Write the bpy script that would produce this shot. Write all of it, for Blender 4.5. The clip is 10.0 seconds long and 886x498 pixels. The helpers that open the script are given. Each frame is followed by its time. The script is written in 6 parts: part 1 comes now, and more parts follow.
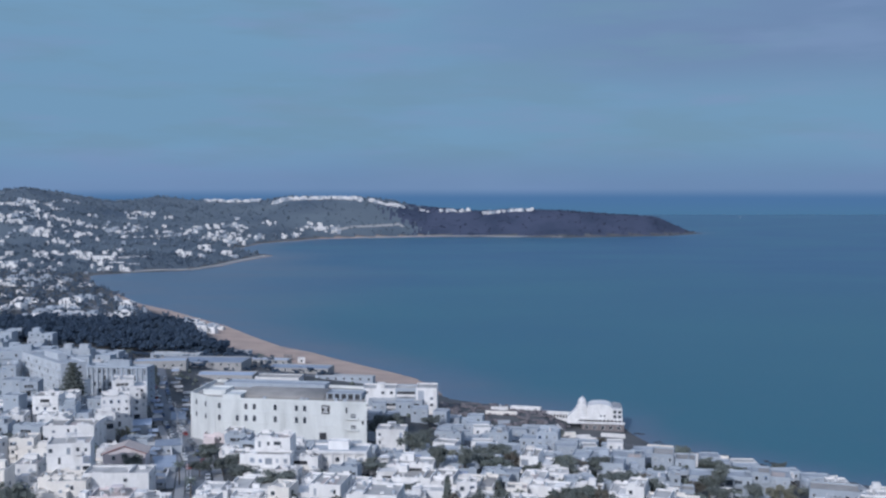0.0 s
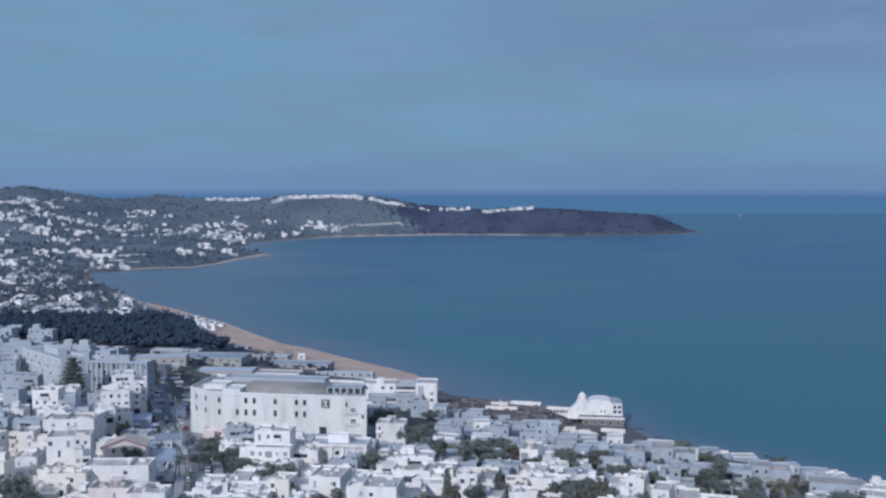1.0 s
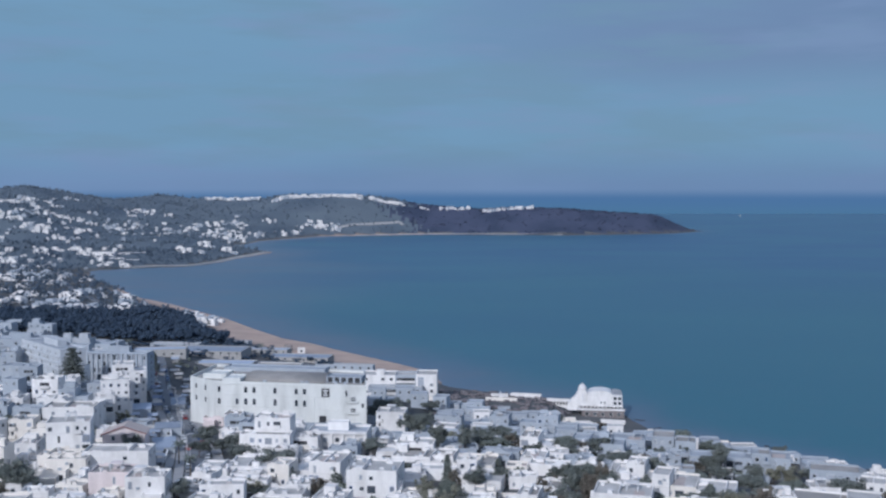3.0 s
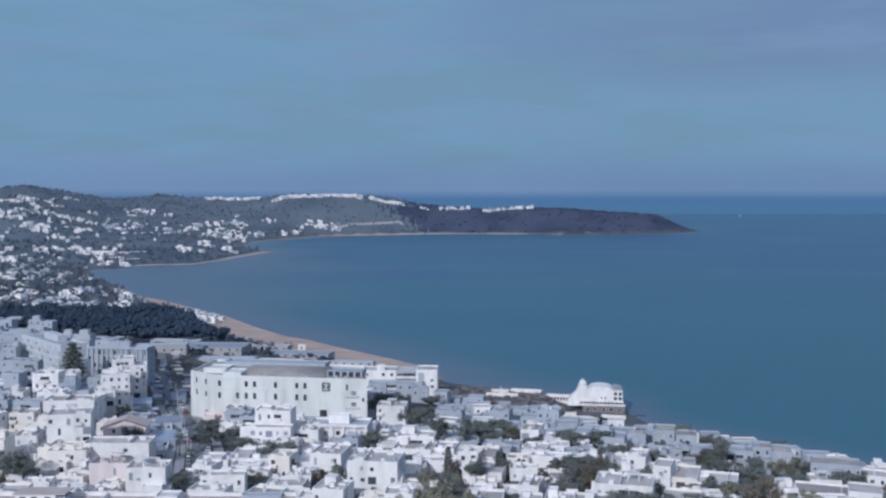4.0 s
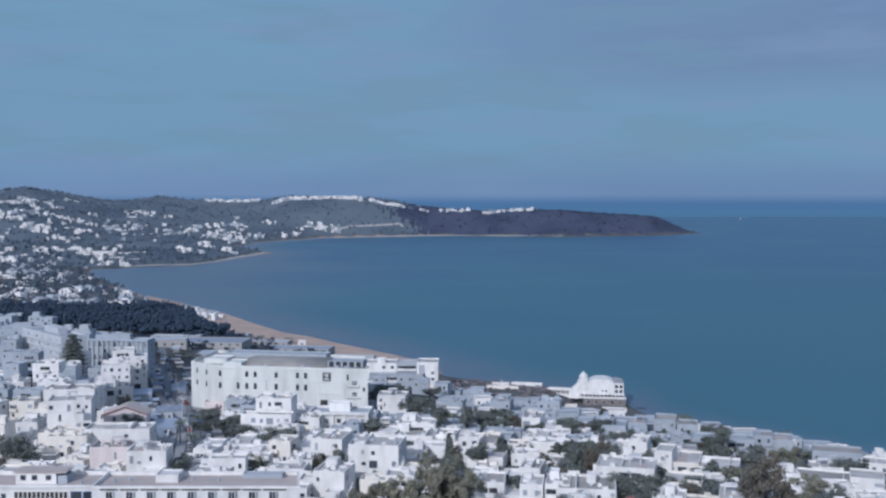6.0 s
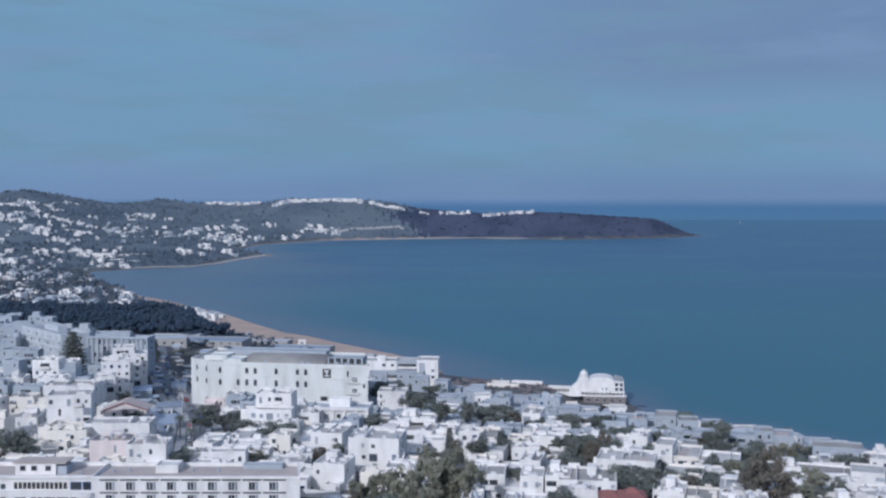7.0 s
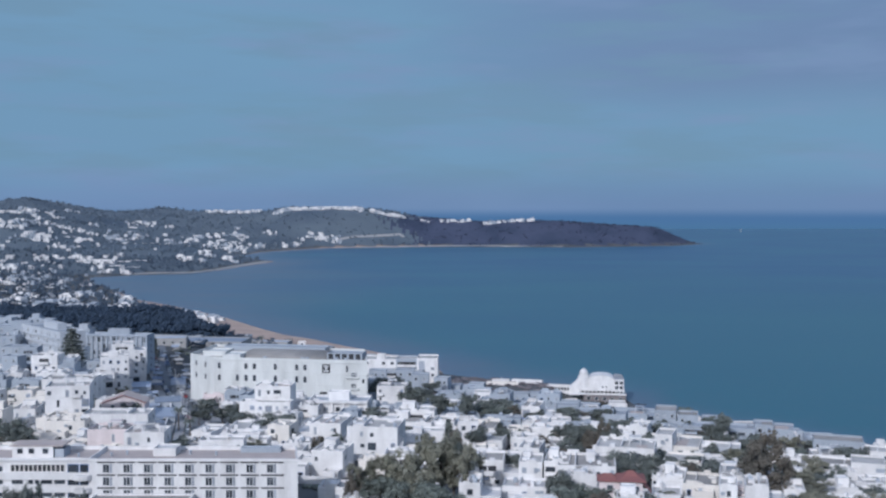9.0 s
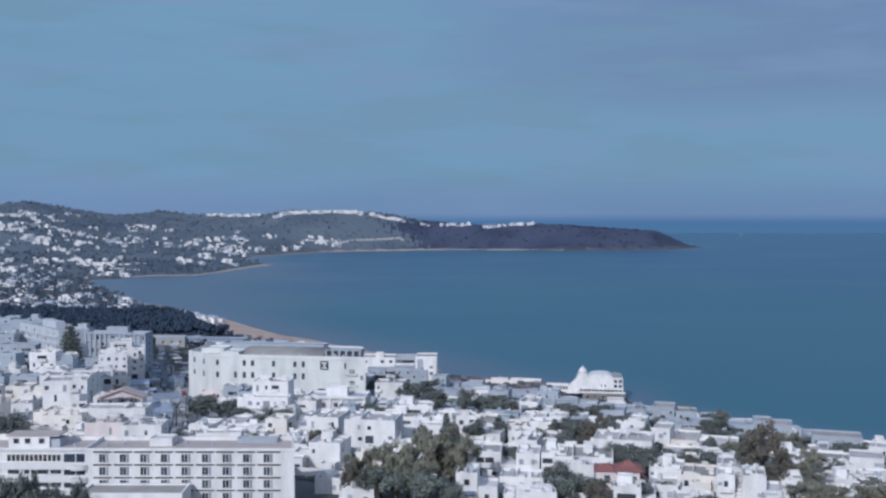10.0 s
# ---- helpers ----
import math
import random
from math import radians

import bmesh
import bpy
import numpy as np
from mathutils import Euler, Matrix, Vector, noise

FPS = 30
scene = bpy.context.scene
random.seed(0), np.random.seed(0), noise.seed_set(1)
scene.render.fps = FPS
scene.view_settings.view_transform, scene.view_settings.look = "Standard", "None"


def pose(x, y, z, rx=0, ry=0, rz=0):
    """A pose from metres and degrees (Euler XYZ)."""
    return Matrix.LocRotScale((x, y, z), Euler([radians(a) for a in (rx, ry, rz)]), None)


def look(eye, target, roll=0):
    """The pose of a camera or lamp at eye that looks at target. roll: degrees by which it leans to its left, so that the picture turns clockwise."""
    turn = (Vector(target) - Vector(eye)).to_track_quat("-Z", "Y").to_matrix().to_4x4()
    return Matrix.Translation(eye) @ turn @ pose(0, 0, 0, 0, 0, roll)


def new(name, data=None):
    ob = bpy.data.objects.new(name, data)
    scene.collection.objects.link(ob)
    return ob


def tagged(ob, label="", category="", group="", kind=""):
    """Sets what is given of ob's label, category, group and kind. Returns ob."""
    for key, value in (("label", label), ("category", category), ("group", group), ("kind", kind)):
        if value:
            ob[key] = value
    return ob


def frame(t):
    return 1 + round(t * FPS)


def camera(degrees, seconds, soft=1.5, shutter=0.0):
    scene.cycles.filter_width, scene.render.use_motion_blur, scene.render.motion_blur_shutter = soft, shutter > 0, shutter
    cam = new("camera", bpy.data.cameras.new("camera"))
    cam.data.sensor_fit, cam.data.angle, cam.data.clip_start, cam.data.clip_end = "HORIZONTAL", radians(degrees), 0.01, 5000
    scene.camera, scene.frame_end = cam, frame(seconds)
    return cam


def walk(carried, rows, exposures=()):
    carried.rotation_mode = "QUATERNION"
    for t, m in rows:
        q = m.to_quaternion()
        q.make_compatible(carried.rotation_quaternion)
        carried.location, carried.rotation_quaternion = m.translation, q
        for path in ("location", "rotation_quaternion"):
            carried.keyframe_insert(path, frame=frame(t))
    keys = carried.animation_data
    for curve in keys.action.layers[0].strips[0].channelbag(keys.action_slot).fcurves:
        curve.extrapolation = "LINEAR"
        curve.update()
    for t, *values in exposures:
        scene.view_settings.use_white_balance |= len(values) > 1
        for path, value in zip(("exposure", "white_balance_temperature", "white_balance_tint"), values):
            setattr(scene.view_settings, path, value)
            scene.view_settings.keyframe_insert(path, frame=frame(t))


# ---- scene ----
cam = camera(45.0, 10.0, soft=2.45)
# seconds, metres to the right, height over the sea, pitch, yaw: a slow sinking flight
PATH = [
    (0.0, 0.00, 123.44, -3.250, -0.000),
    (0.5, 0.02, 122.40, -3.266, 0.001),
    (1.0, 0.04, 121.24, -3.278, 0.004),
    (1.5, 0.06, 120.13, -3.271, 0.007),
    (2.0, 0.11, 119.00, -3.251, 0.007),
    (2.5, 0.10, 117.67, -3.236, 0.004),
    (4.0, -0.28, 113.42, -3.170, -0.006),
    (4.5, -0.37, 112.03, -3.135, -0.011),
    (5.0, -0.47, 110.62, -3.090, -0.016),
    (5.5, -0.61, 109.09, -3.030, -0.016),
    (7.0, -0.71, 104.53, -2.744, -0.010),
    (7.5, -0.65, 102.99, -2.625, -0.009),
    (8.0, -0.59, 101.49, -2.485, 0.002),
    (8.5, -0.43, 99.93, -2.340, 0.021),
    (9.0, -0.16, 98.34, -2.196, 0.034),
    (9.5, 0.15, 96.69, -2.057, 0.044),
    (10.0, 0.57, 94.95, -1.927, 0.042),
]
walk(cam, [(t, pose(x, 0, z, 90 + pitch, 0, yaw)) for t, x, z, pitch, yaw in PATH],
     [(0.0, 0.0, 5630, 10), (10.0, 0.0, 5630, 10)])

# ---- world, sun ----
SUN_UP, SUN_ROUND = 28.0, 204.0      # degrees over the horizon; clockwise from straight ahead
world = bpy.data.worlds.new("world")
scene.world = world
world.use_nodes = True
wt = world.node_tree
wt.nodes.clear()


def wnode(kind, **inputs):
    n = wt.nodes.new(kind)
    for key, value in inputs.items():
        n.inputs[key].default_value = value
    return n


def wmath(op, a, b=0.0):
    n = wt.nodes.new("ShaderNodeMath")
    n.operation = op
    for slot, v in ((0, a), (1, b)):
        if isinstance(v, (int, float)):
            n.inputs[slot].default_value = v
        else:
            wt.links.new(v, n.inputs[slot])
    return n.outputs[0]


def wmix(fac, a, b):
    n = wt.nodes.new("ShaderNodeMix")
    n.data_type = "RGBA"
    for slot, v in ((0, fac), (6, a), (7, b)):
        if isinstance(v, (int, float, tuple)):
            n.inputs[slot].default_value = v
        else:
            wt.links.new(v, n.inputs[slot])
    return n.outputs[2]


def wramp(v, lo, hi):
    n = wt.nodes.new("ShaderNodeMapRange")
    n.interpolation_type = "SMOOTHSTEP"
    n.inputs[1].default_value, n.inputs[2].default_value = lo, hi
    wt.links.new(v, n.inputs[0])
    return n.outputs[0]


where = wnode("ShaderNodeTexCoord")
split = wnode("ShaderNodeSeparateXYZ")
wt.links.new(where.outputs["Generated"], split.inputs[0])
up = split.outputs[2]
sky = wt.nodes.new("ShaderNodeTexSky")
sky.sky_type, sky.sun_disc = "NISHITA", False
sky.sun_elevation, sky.sun_rotation = radians(SUN_UP), radians(SUN_ROUND)
sky.air_density, sky.dust_density, sky.ozone_density = 1.2, 2.5, 3.0
flat = wnode("ShaderNodeMapping", Scale=(2.2, 2.2, 11.0), Location=(0.6, 0.1, 0.25))
wt.links.new(where.outputs["Generated"], flat.inputs[0])
banks = wnode("ShaderNodeTexNoise", Scale=1.25, Detail=4.0, Roughness=0.5, Distortion=0.3)
wt.links.new(flat.outputs[0], banks.inputs[0])
wisp_at = wnode("ShaderNodeMapping", Scale=(5.0, 5.0, 30.0))
wt.links.new(where.outputs["Generated"], wisp_at.inputs[0])
wisps = wnode("ShaderNodeTexNoise", Scale=1.2, Detail=5.0, Roughness=0.55)
wt.links.new(wisp_at.outputs[0], wisps.inputs[0])
right_hand = wmath("MULTIPLY", wramp(split.outputs[0], -0.16, 0.25), wramp(up, 0.07, 0.125))
bank = wmath("MULTIPLY", wramp(banks.outputs[0], 0.28, 0.52), wmath("ADD", 0.15, wmath("MULTIPLY", right_hand, 0.85)))
veil = wmix(bank, (1.28, 2.24, 3.01, 1), (1.18, 1.66, 2.50, 1))
veil = wmix(wmath("MULTIPLY", wramp(wisps.outputs[0], 0.46, 0.70), 0.6), veil, (1.50, 2.00, 2.92, 1))
grey_at = wnode("ShaderNodeMapping", Scale=(3.4, 3.4, 20.0), Location=(2.3, 0.7, 1.9))
wt.links.new(where.outputs["Generated"], grey_at.inputs[0])
greys = wnode("ShaderNodeTexNoise", Scale=1.6, Detail=5.0, Roughness=0.55)
wt.links.new(grey_at.outputs[0], greys.inputs[0])
veil = wmix(wmath("MULTIPLY", wramp(greys.outputs[0], 0.45, 0.66), 0.65), veil, (1.22, 1.98, 2.52, 1))
low = wmath("SUBTRACT", 1.0, wramp(up, 0.0, 0.045))
veil = wmix(wmath("MULTIPLY", low, 0.75), veil, (1.21, 1.73, 2.76, 1))
# bright broken cloud overhead, blue gaps in it
overhead = wmix(wramp(banks.outputs[0], 0.35, 0.6), (3.4, 3.7, 4.3, 1), sky.outputs[0])
above = wmix(wmath("MULTIPLY", wmath("SUBTRACT", 1.0, wramp(up, 0.2, 0.45)), 0.95), overhead, veil)
# the open sea beyond the last of the modelled water
offing = wmix(wramp(up, -0.026, -0.008), (0.62, 1.30, 2.04, 1), (0.61, 1.22, 2.17, 1))
whole = wmix(wramp(up, -0.0100, 0.0010), offing, above)
air = wnode("ShaderNodeBackground", Strength=0.14)
wt.links.new(whole, air.inputs[0])
out = wnode("ShaderNodeOutputWorld")
wt.links.new(air.outputs[0], out.inputs[0])

sun_data = bpy.data.lights.new("sun", "SUN")
sun_data.energy, sun_data.angle, sun_data.color = 2.27, radians(0.6), (1.0, 0.94, 0.895)
sun = new("sun", sun_data)
a, e = radians(SUN_ROUND), radians(SUN_UP)
sun.matrix_world = look(Vector((math.sin(a) * math.cos(e), math.cos(a) * math.cos(e), math.sin(e))) * 400, (0, 0, 0))

# ---- materials ----
def material(name, colour, rough=0.8, second=None, scale=0.5, fine=6.0, bump=0.1, metal=0.0, spec=0.3, stretch=(1, 1, 1), island=0.0, whole=0.0, mix=0.5):
    """A surface with variation at two scales. second: the colour of its stains. island, whole: how far pieces, or objects, differ."""
    m = bpy.data.materials.new(name)
    m.use_nodes = True
    t = m.node_tree
    b = t.nodes["Principled BSDF"]
    b.inputs["Roughness"].default_value, b.inputs["Metallic"].default_value, b.inputs["Specular IOR Level"].default_value = rough, metal, spec
    geo = t.nodes.new("ShaderNodeNewGeometry")
    at = t.nodes.new("ShaderNodeMapping")
    at.inputs["Scale"].default_value = stretch
    t.links.new(geo.outputs["Position"], at.inputs[0])
    big, small = t.nodes.new("ShaderNodeTexNoise"), t.nodes.new("ShaderNodeTexNoise")
    big.inputs["Scale"].default_value, big.inputs["Detail"].default_value = scale, 4
    small.inputs["Scale"].default_value, small.inputs["Detail"].default_value = fine, 3
    for n in (big, small):
        t.links.new(at.outputs[0], n.inputs[0])
    ramp = t.nodes.new("ShaderNodeMapRange")
    ramp.inputs[1].default_value, ramp.inputs[2].default_value = 0.42, 0.68
    ramp.inputs[4].default_value = mix
    t.links.new(big.outputs[0], ramp.inputs[0])
    blend = t.nodes.new("ShaderNodeMix")
    blend.data_type = "RGBA"
    second = second or tuple(c * 0.78 for c in colour)
    blend.inputs[6].default_value, blend.inputs[7].default_value = (*colour, 1), (*second, 1)
    t.links.new(ramp.outputs[0], blend.inputs[0])
    hsv = t.nodes.new("ShaderNodeHueSaturation")
    t.links.new(blend.outputs[2], hsv.inputs["Color"])
    grain = t.nodes.new("ShaderNodeMapRange")
    grain.inputs[3].default_value, grain.inputs[4].default_value = 0.88, 1.1
    t.links.new(small.outputs[0], grain.inputs[0])
    value = grain.outputs[0]
    for amount, node, slot in ((island, "ShaderNodeNewGeometry", "Random Per Island"), (whole, "ShaderNodeObjectInfo", "Random")):
        if amount:
            src = t.nodes.new(node)
            r = t.nodes.new("ShaderNodeMapRange")
            r.inputs[3].default_value, r.inputs[4].default_value = 1 - amount, 1 + amount
            t.links.new(src.outputs[slot], r.inputs[0])
            mul = t.nodes.new("ShaderNodeMath")
            mul.operation = "MULTIPLY"
            t.links.new(value, mul.inputs[0])
            t.links.new(r.outputs[0], mul.inputs[1])
            value = mul.outputs[0]
    t.links.new(value, hsv.inputs["Value"])
    t.links.new(hsv.outputs[0], b.inputs["Base Color"])
    if bump:
        k = t.nodes.new("ShaderNodeBump")
        k.inputs["Strength"].default_value, k.inputs["Distance"].default_value = bump, 0.05
        t.links.new(small.outputs[0], k.inputs["Height"])
        t.links.new(k.outputs[0], b.inputs["Normal"])
    return m


WHITE = material("limewash", (0.77, 0.75, 0.736), 0.85, (0.575, 0.555, 0.54), 0.3, 3.0, 0.15, stretch=(1, 1, 0.35), whole=0.09, mix=0.7)
MALL_WALL = material("stained_white_render", (0.68, 0.685, 0.665), 0.86, (0.52, 0.525, 0.51), 0.22, 3.0, 0.15, stretch=(1, 1, 0.22), mix=0.8)
CREAM = material("cream_render", (0.77, 0.725, 0.67), 0.85, (0.61, 0.57, 0.52), 0.35, 3.0, 0.15, stretch=(1, 1, 0.35), whole=0.06)
# White walls under cloud shade and haze: both mixed into this render colour.
GREYISH = material("shade_toned_render", (0.385, 0.42, 0.468), 0.88, (0.29, 0.32, 0.36), 0.3, 3.0, 0.15, stretch=(1, 1, 0.35), whole=0.08)
AWNING = material("awning_cloth", (0.22, 0.26, 0.36), 0.85, None, 0.8, 8.0, 0.0, whole=0.4)
# Lighter step of the same shaded white render.
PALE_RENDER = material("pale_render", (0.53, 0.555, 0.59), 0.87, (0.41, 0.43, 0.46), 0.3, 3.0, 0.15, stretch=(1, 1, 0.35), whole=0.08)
SHEET = material("blue_grey_sheeting", (0.36, 0.41, 0.50), 0.6, (0.25, 0.295, 0.38), 0.5, 4.0, 0.0, whole=0.3)
PINK = material("pink_render", (0.69, 0.61, 0.60), 0.85, (0.54, 0.47, 0.46), 0.35, 3.0, 0.15, stretch=(1, 1, 0.35))
RED_TILE = material("clay_tile", (0.27, 0.115, 0.105), 0.8, (0.20, 0.095, 0.09), 0.6, 5.0, 0.3, island=0.15)
ROOF_WHITE = material("white_roof_coat", (0.53, 0.512, 0.495), 0.9, (0.36, 0.347, 0.33), 0.16, 2.0, 0.1, whole=0.12, mix=0.8)
ROOF_GREY = material("grey_roof_screed", (0.36, 0.34, 0.32), 0.92, (0.24, 0.23, 0.22), 0.2, 2.0, 0.1, whole=0.12)
# Roof screed blued for the shade and haze on the grey-toned houses.
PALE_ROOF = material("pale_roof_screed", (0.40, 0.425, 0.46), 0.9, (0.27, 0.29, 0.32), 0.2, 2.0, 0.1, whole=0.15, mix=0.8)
ROOF_GRAVEL = material("pinkish_roof_gravel", (0.50, 0.43, 0.40), 0.95, (0.38, 0.33, 0.31), 0.25, 6.0, 0.2)
VAULT_GREY = material("grey_sheet_roof", (0.26, 0.27, 0.29), 0.6, (0.2, 0.21, 0.23), 0.3, 4.0, 0.05)
GLASS = material("window_glass", (0.05, 0.058, 0.07), 0.12, (0.075, 0.085, 0.1), 0.7, 3.0, 0.0, spec=0.5, whole=0.4)
# Flat panels in this colour stand for the shade inside openings.
SHADE = material("opening_shade", (0.05, 0.052, 0.058), 0.9, (0.035, 0.036, 0.04), 0.7, 3.0, 0.0)
SHUTTER = material("louvred_shutter", (0.30, 0.32, 0.36), 0.7, (0.22, 0.24, 0.28), 0.7, 6.0, 0.0, whole=0.3)
FRAME = material("painted_frame", (0.62, 0.62, 0.62), 0.6, None, 1.0, 8.0, 0.0)
BLUE = material("blue_paint", (0.07, 0.16, 0.36), 0.6, None, 1.0, 8.0, 0.0)
IRON = material("dark_iron", (0.06, 0.06, 0.065), 0.6, None, 1.0, 8.0, 0.0, metal=0.3)
CONCRETE = material("raw_concrete", (0.38, 0.37, 0.36), 0.9, (0.28, 0.27, 0.26), 0.6, 5.0, 0.2)
BROWN_WALL = material("brown_stone_facing", (0.22, 0.195, 0.19), 0.85, (0.16, 0.14, 0.135), 0.6, 5.0, 0.2)
BARK = material("bark", (0.13, 0.10, 0.075), 0.95, (0.08, 0.065, 0.05), 2.0, 12.0, 0.4)
LEAF = material("leaves", (0.150, 0.168, 0.146), 0.75, (0.108, 0.125, 0.112), 0.5, 4.0, 0.0, island=0.25, whole=0.2)
LEAF_OLIVE = material("olive_leaves", (0.237, 0.233, 0.182), 0.75, (0.164, 0.172, 0.133), 0.2, 4.0, 0.0, island=0.25, whole=0.2)
LEAF_DARK = material("dark_leaves", (0.141, 0.156, 0.141), 0.75, (0.102, 0.118, 0.115), 0.3, 4.0, 0.0, island=0.25, whole=0.2)
LEAF_BROWN = material("browning_leaves", (0.150, 0.134, 0.112), 0.8, (0.100, 0.102, 0.092), 0.12, 4.0, 0.0, island=0.14)
# Wood crowns blued in the leaf colour to stand for haze.
LEAF_WOOD = material("hazed_wood_leaves", (0.042, 0.064, 0.100), 0.85, (0.032, 0.052, 0.085), 0.03, 2.0, 0.0, island=0.14)
# Scrub and plain trees: distance haze mixed into the leaf colour as blue-grey.
SCRUB = material("hazed_scrub_leaves", (0.128, 0.160, 0.198), 0.85, (0.080, 0.110, 0.148), 0.010, 2.0, 0.0, island=0.32)
PLAIN_LEAF = material("hazed_garden_leaves", (0.090, 0.120, 0.162), 0.85, (0.062, 0.088, 0.126), 0.02, 2.0, 0.0, island=0.3)
TARMAC = material("asphalt", (0.19, 0.20, 0.22), 0.85, (0.135, 0.142, 0.158), 0.3, 8.0, 0.1)
PAVING = material("pavement_slabs", (0.36, 0.355, 0.355), 0.9, (0.26, 0.26, 0.265), 0.4, 5.0, 0.1)
SHORE_SCRUB = material("dry_shore_scrub", (0.215, 0.190, 0.192), 0.85, (0.150, 0.135, 0.142), 0.1, 4.0, 0.0, island=0.2)
REEF = material("wet_dark_rock", (0.075, 0.075, 0.085), 0.7, (0.05, 0.05, 0.06), 0.3, 2.0, 0.4)
TYRE = material("tyre_rubber", (0.02, 0.02, 0.02), 0.8, None, 3.0, 9.0, 0.0)
PAINTS = [material("car_paint_" + n, c, 0.3, None, 1.0, 5.0, 0.0, spec=0.5) for n, c in
          (("white", (0.7, 0.7, 0.7)), ("grey", (0.22, 0.23, 0.25)), ("dark", (0.03, 0.035, 0.05)), ("blue", (0.05, 0.1, 0.25)), ("red", (0.3, 0.04, 0.04)))]


def shaded_by(name, pairs, rough, attribute, spec=0.3, noise_at=(1, 1, 1), scale=0.01, bump=0.0, bump_at=1.0, lean=0.35, between=None):
    """A large surface whose two colours follow a stored value of the mesh (sand, depth of water) with noise in it."""
    m = bpy.data.materials.new(name)
    m.use_nodes = True
    t = m.node_tree
    b = t.nodes["Principled BSDF"]
    b.inputs["Roughness"].default_value, b.inputs["Specular IOR Level"].default_value = rough, spec
    geo, at = t.nodes.new("ShaderNodeNewGeometry"), t.nodes.new("ShaderNodeMapping")
    at.inputs["Scale"].default_value = noise_at
    t.links.new(geo.outputs["Position"], at.inputs[0])
    sides = []
    for k, (one, two) in enumerate(pairs):
        n = t.nodes.new("ShaderNodeTexNoise")
        n.inputs["Scale"].default_value, n.inputs["Detail"].default_value = scale * (1 + 1.7 * k), 5
        t.links.new(at.outputs[0], n.inputs[0])
        r = t.nodes.new("ShaderNodeMapRange")
        r.inputs[1].default_value, r.inputs[2].default_value = 0.38, 0.64
        t.links.new(n.outputs[0], r.inputs[0])
        x = t.nodes.new("ShaderNodeMix")
        x.data_type = "RGBA"
        x.inputs[6].default_value, x.inputs[7].default_value = (*one, 1), (*two, 1)
        t.links.new(r.outputs[0], x.inputs[0])
        sides.append(x.outputs[2])
    if between:      # a third colour, led by a stored value of its own
        reach, x = t.nodes.new("ShaderNodeAttribute"), t.nodes.new("ShaderNodeMix")
        reach.attribute_name, x.data_type = between[1], "RGBA"
        x.inputs[7].default_value = (*between[0], 1)
        t.links.new(reach.outputs["Fac"], x.inputs[0])
        t.links.new(sides[0], x.inputs[6])
        sides[0] = x.outputs[2]
    stored = t.nodes.new("ShaderNodeAttribute")
    stored.attribute_name = attribute
    ragged = t.nodes.new("ShaderNodeTexNoise")
    ragged.inputs["Scale"].default_value, ragged.inputs["Detail"].default_value = 0.06, 4
    t.links.new(geo.outputs["Position"], ragged.inputs[0])
    shift = t.nodes.new("ShaderNodeMath")
    shift.operation = "MULTIPLY_ADD"
    shift.inputs[1].default_value, shift.inputs[2].default_value = lean, -lean / 2
    t.links.new(ragged.outputs[0], shift.inputs[0])
    total = t.nodes.new("ShaderNodeMath")
    total.operation, total.use_clamp = "ADD", True
    t.links.new(stored.outputs["Fac"], total.inputs[0])
    t.links.new(shift.outputs[0], total.inputs[1])
    x = t.nodes.new("ShaderNodeMix")
    x.data_type = "RGBA"
    t.links.new(total.outputs[0], x.inputs[0])
    t.links.new(sides[0], x.inputs[6])
    t.links.new(sides[1], x.inputs[7])
    t.links.new(x.outputs[2], b.inputs["Base Color"])
    if bump:
        n, k = t.nodes.new("ShaderNodeTexNoise"), t.nodes.new("ShaderNodeBump")
        n.inputs["Scale"].default_value, n.inputs["Detail"].default_value = bump_at, 4
        t.links.new(geo.outputs["Position"], n.inputs[0])
        k.inputs["Strength"].default_value, k.inputs["Distance"].default_value = bump, 0.3
        t.links.new(n.outputs[0], k.inputs["Height"])
        t.links.new(k.outputs[0], b.inputs["Normal"])
    return m


# Cloud shade and haze over the cape are held in this heath colour.
HEATH = material("cloud_shaded_heath", (0.063, 0.075, 0.122), 0.95, (0.035, 0.048, 0.083), 0.012, 0.2, 0.0, mix=1.0)
# The far slopes' haze is put into this blue-grey ground colour.
HILLSIDE = material("hazed_hillside", (0.122, 0.150, 0.178), 0.95, (0.074, 0.100, 0.134), 0.006, 0.2, 0.0, mix=1.0)
# Haze blue is mixed into the soil pair; sand keeps its own colour.
EARTH = shaded_by("hazed_earth_and_sand", (((0.132, 0.135, 0.138), (0.078, 0.084, 0.090)), ((0.52, 0.395, 0.325), (0.45, 0.345, 0.29))), 0.95, "sand", 0.1, scale=0.02, bump=0.3, bump_at=0.4)
SEA = shaded_by("sea_water", (((0.034, 0.106, 0.200), (0.046, 0.140, 0.212)), ((0.098, 0.154, 0.222), (0.130, 0.154, 0.208))), 0.35, "shallow", 0.10, (0.5, 1, 1), 0.006, 0.12, 0.5, between=((0.041, 0.143, 0.180), "near_green"))

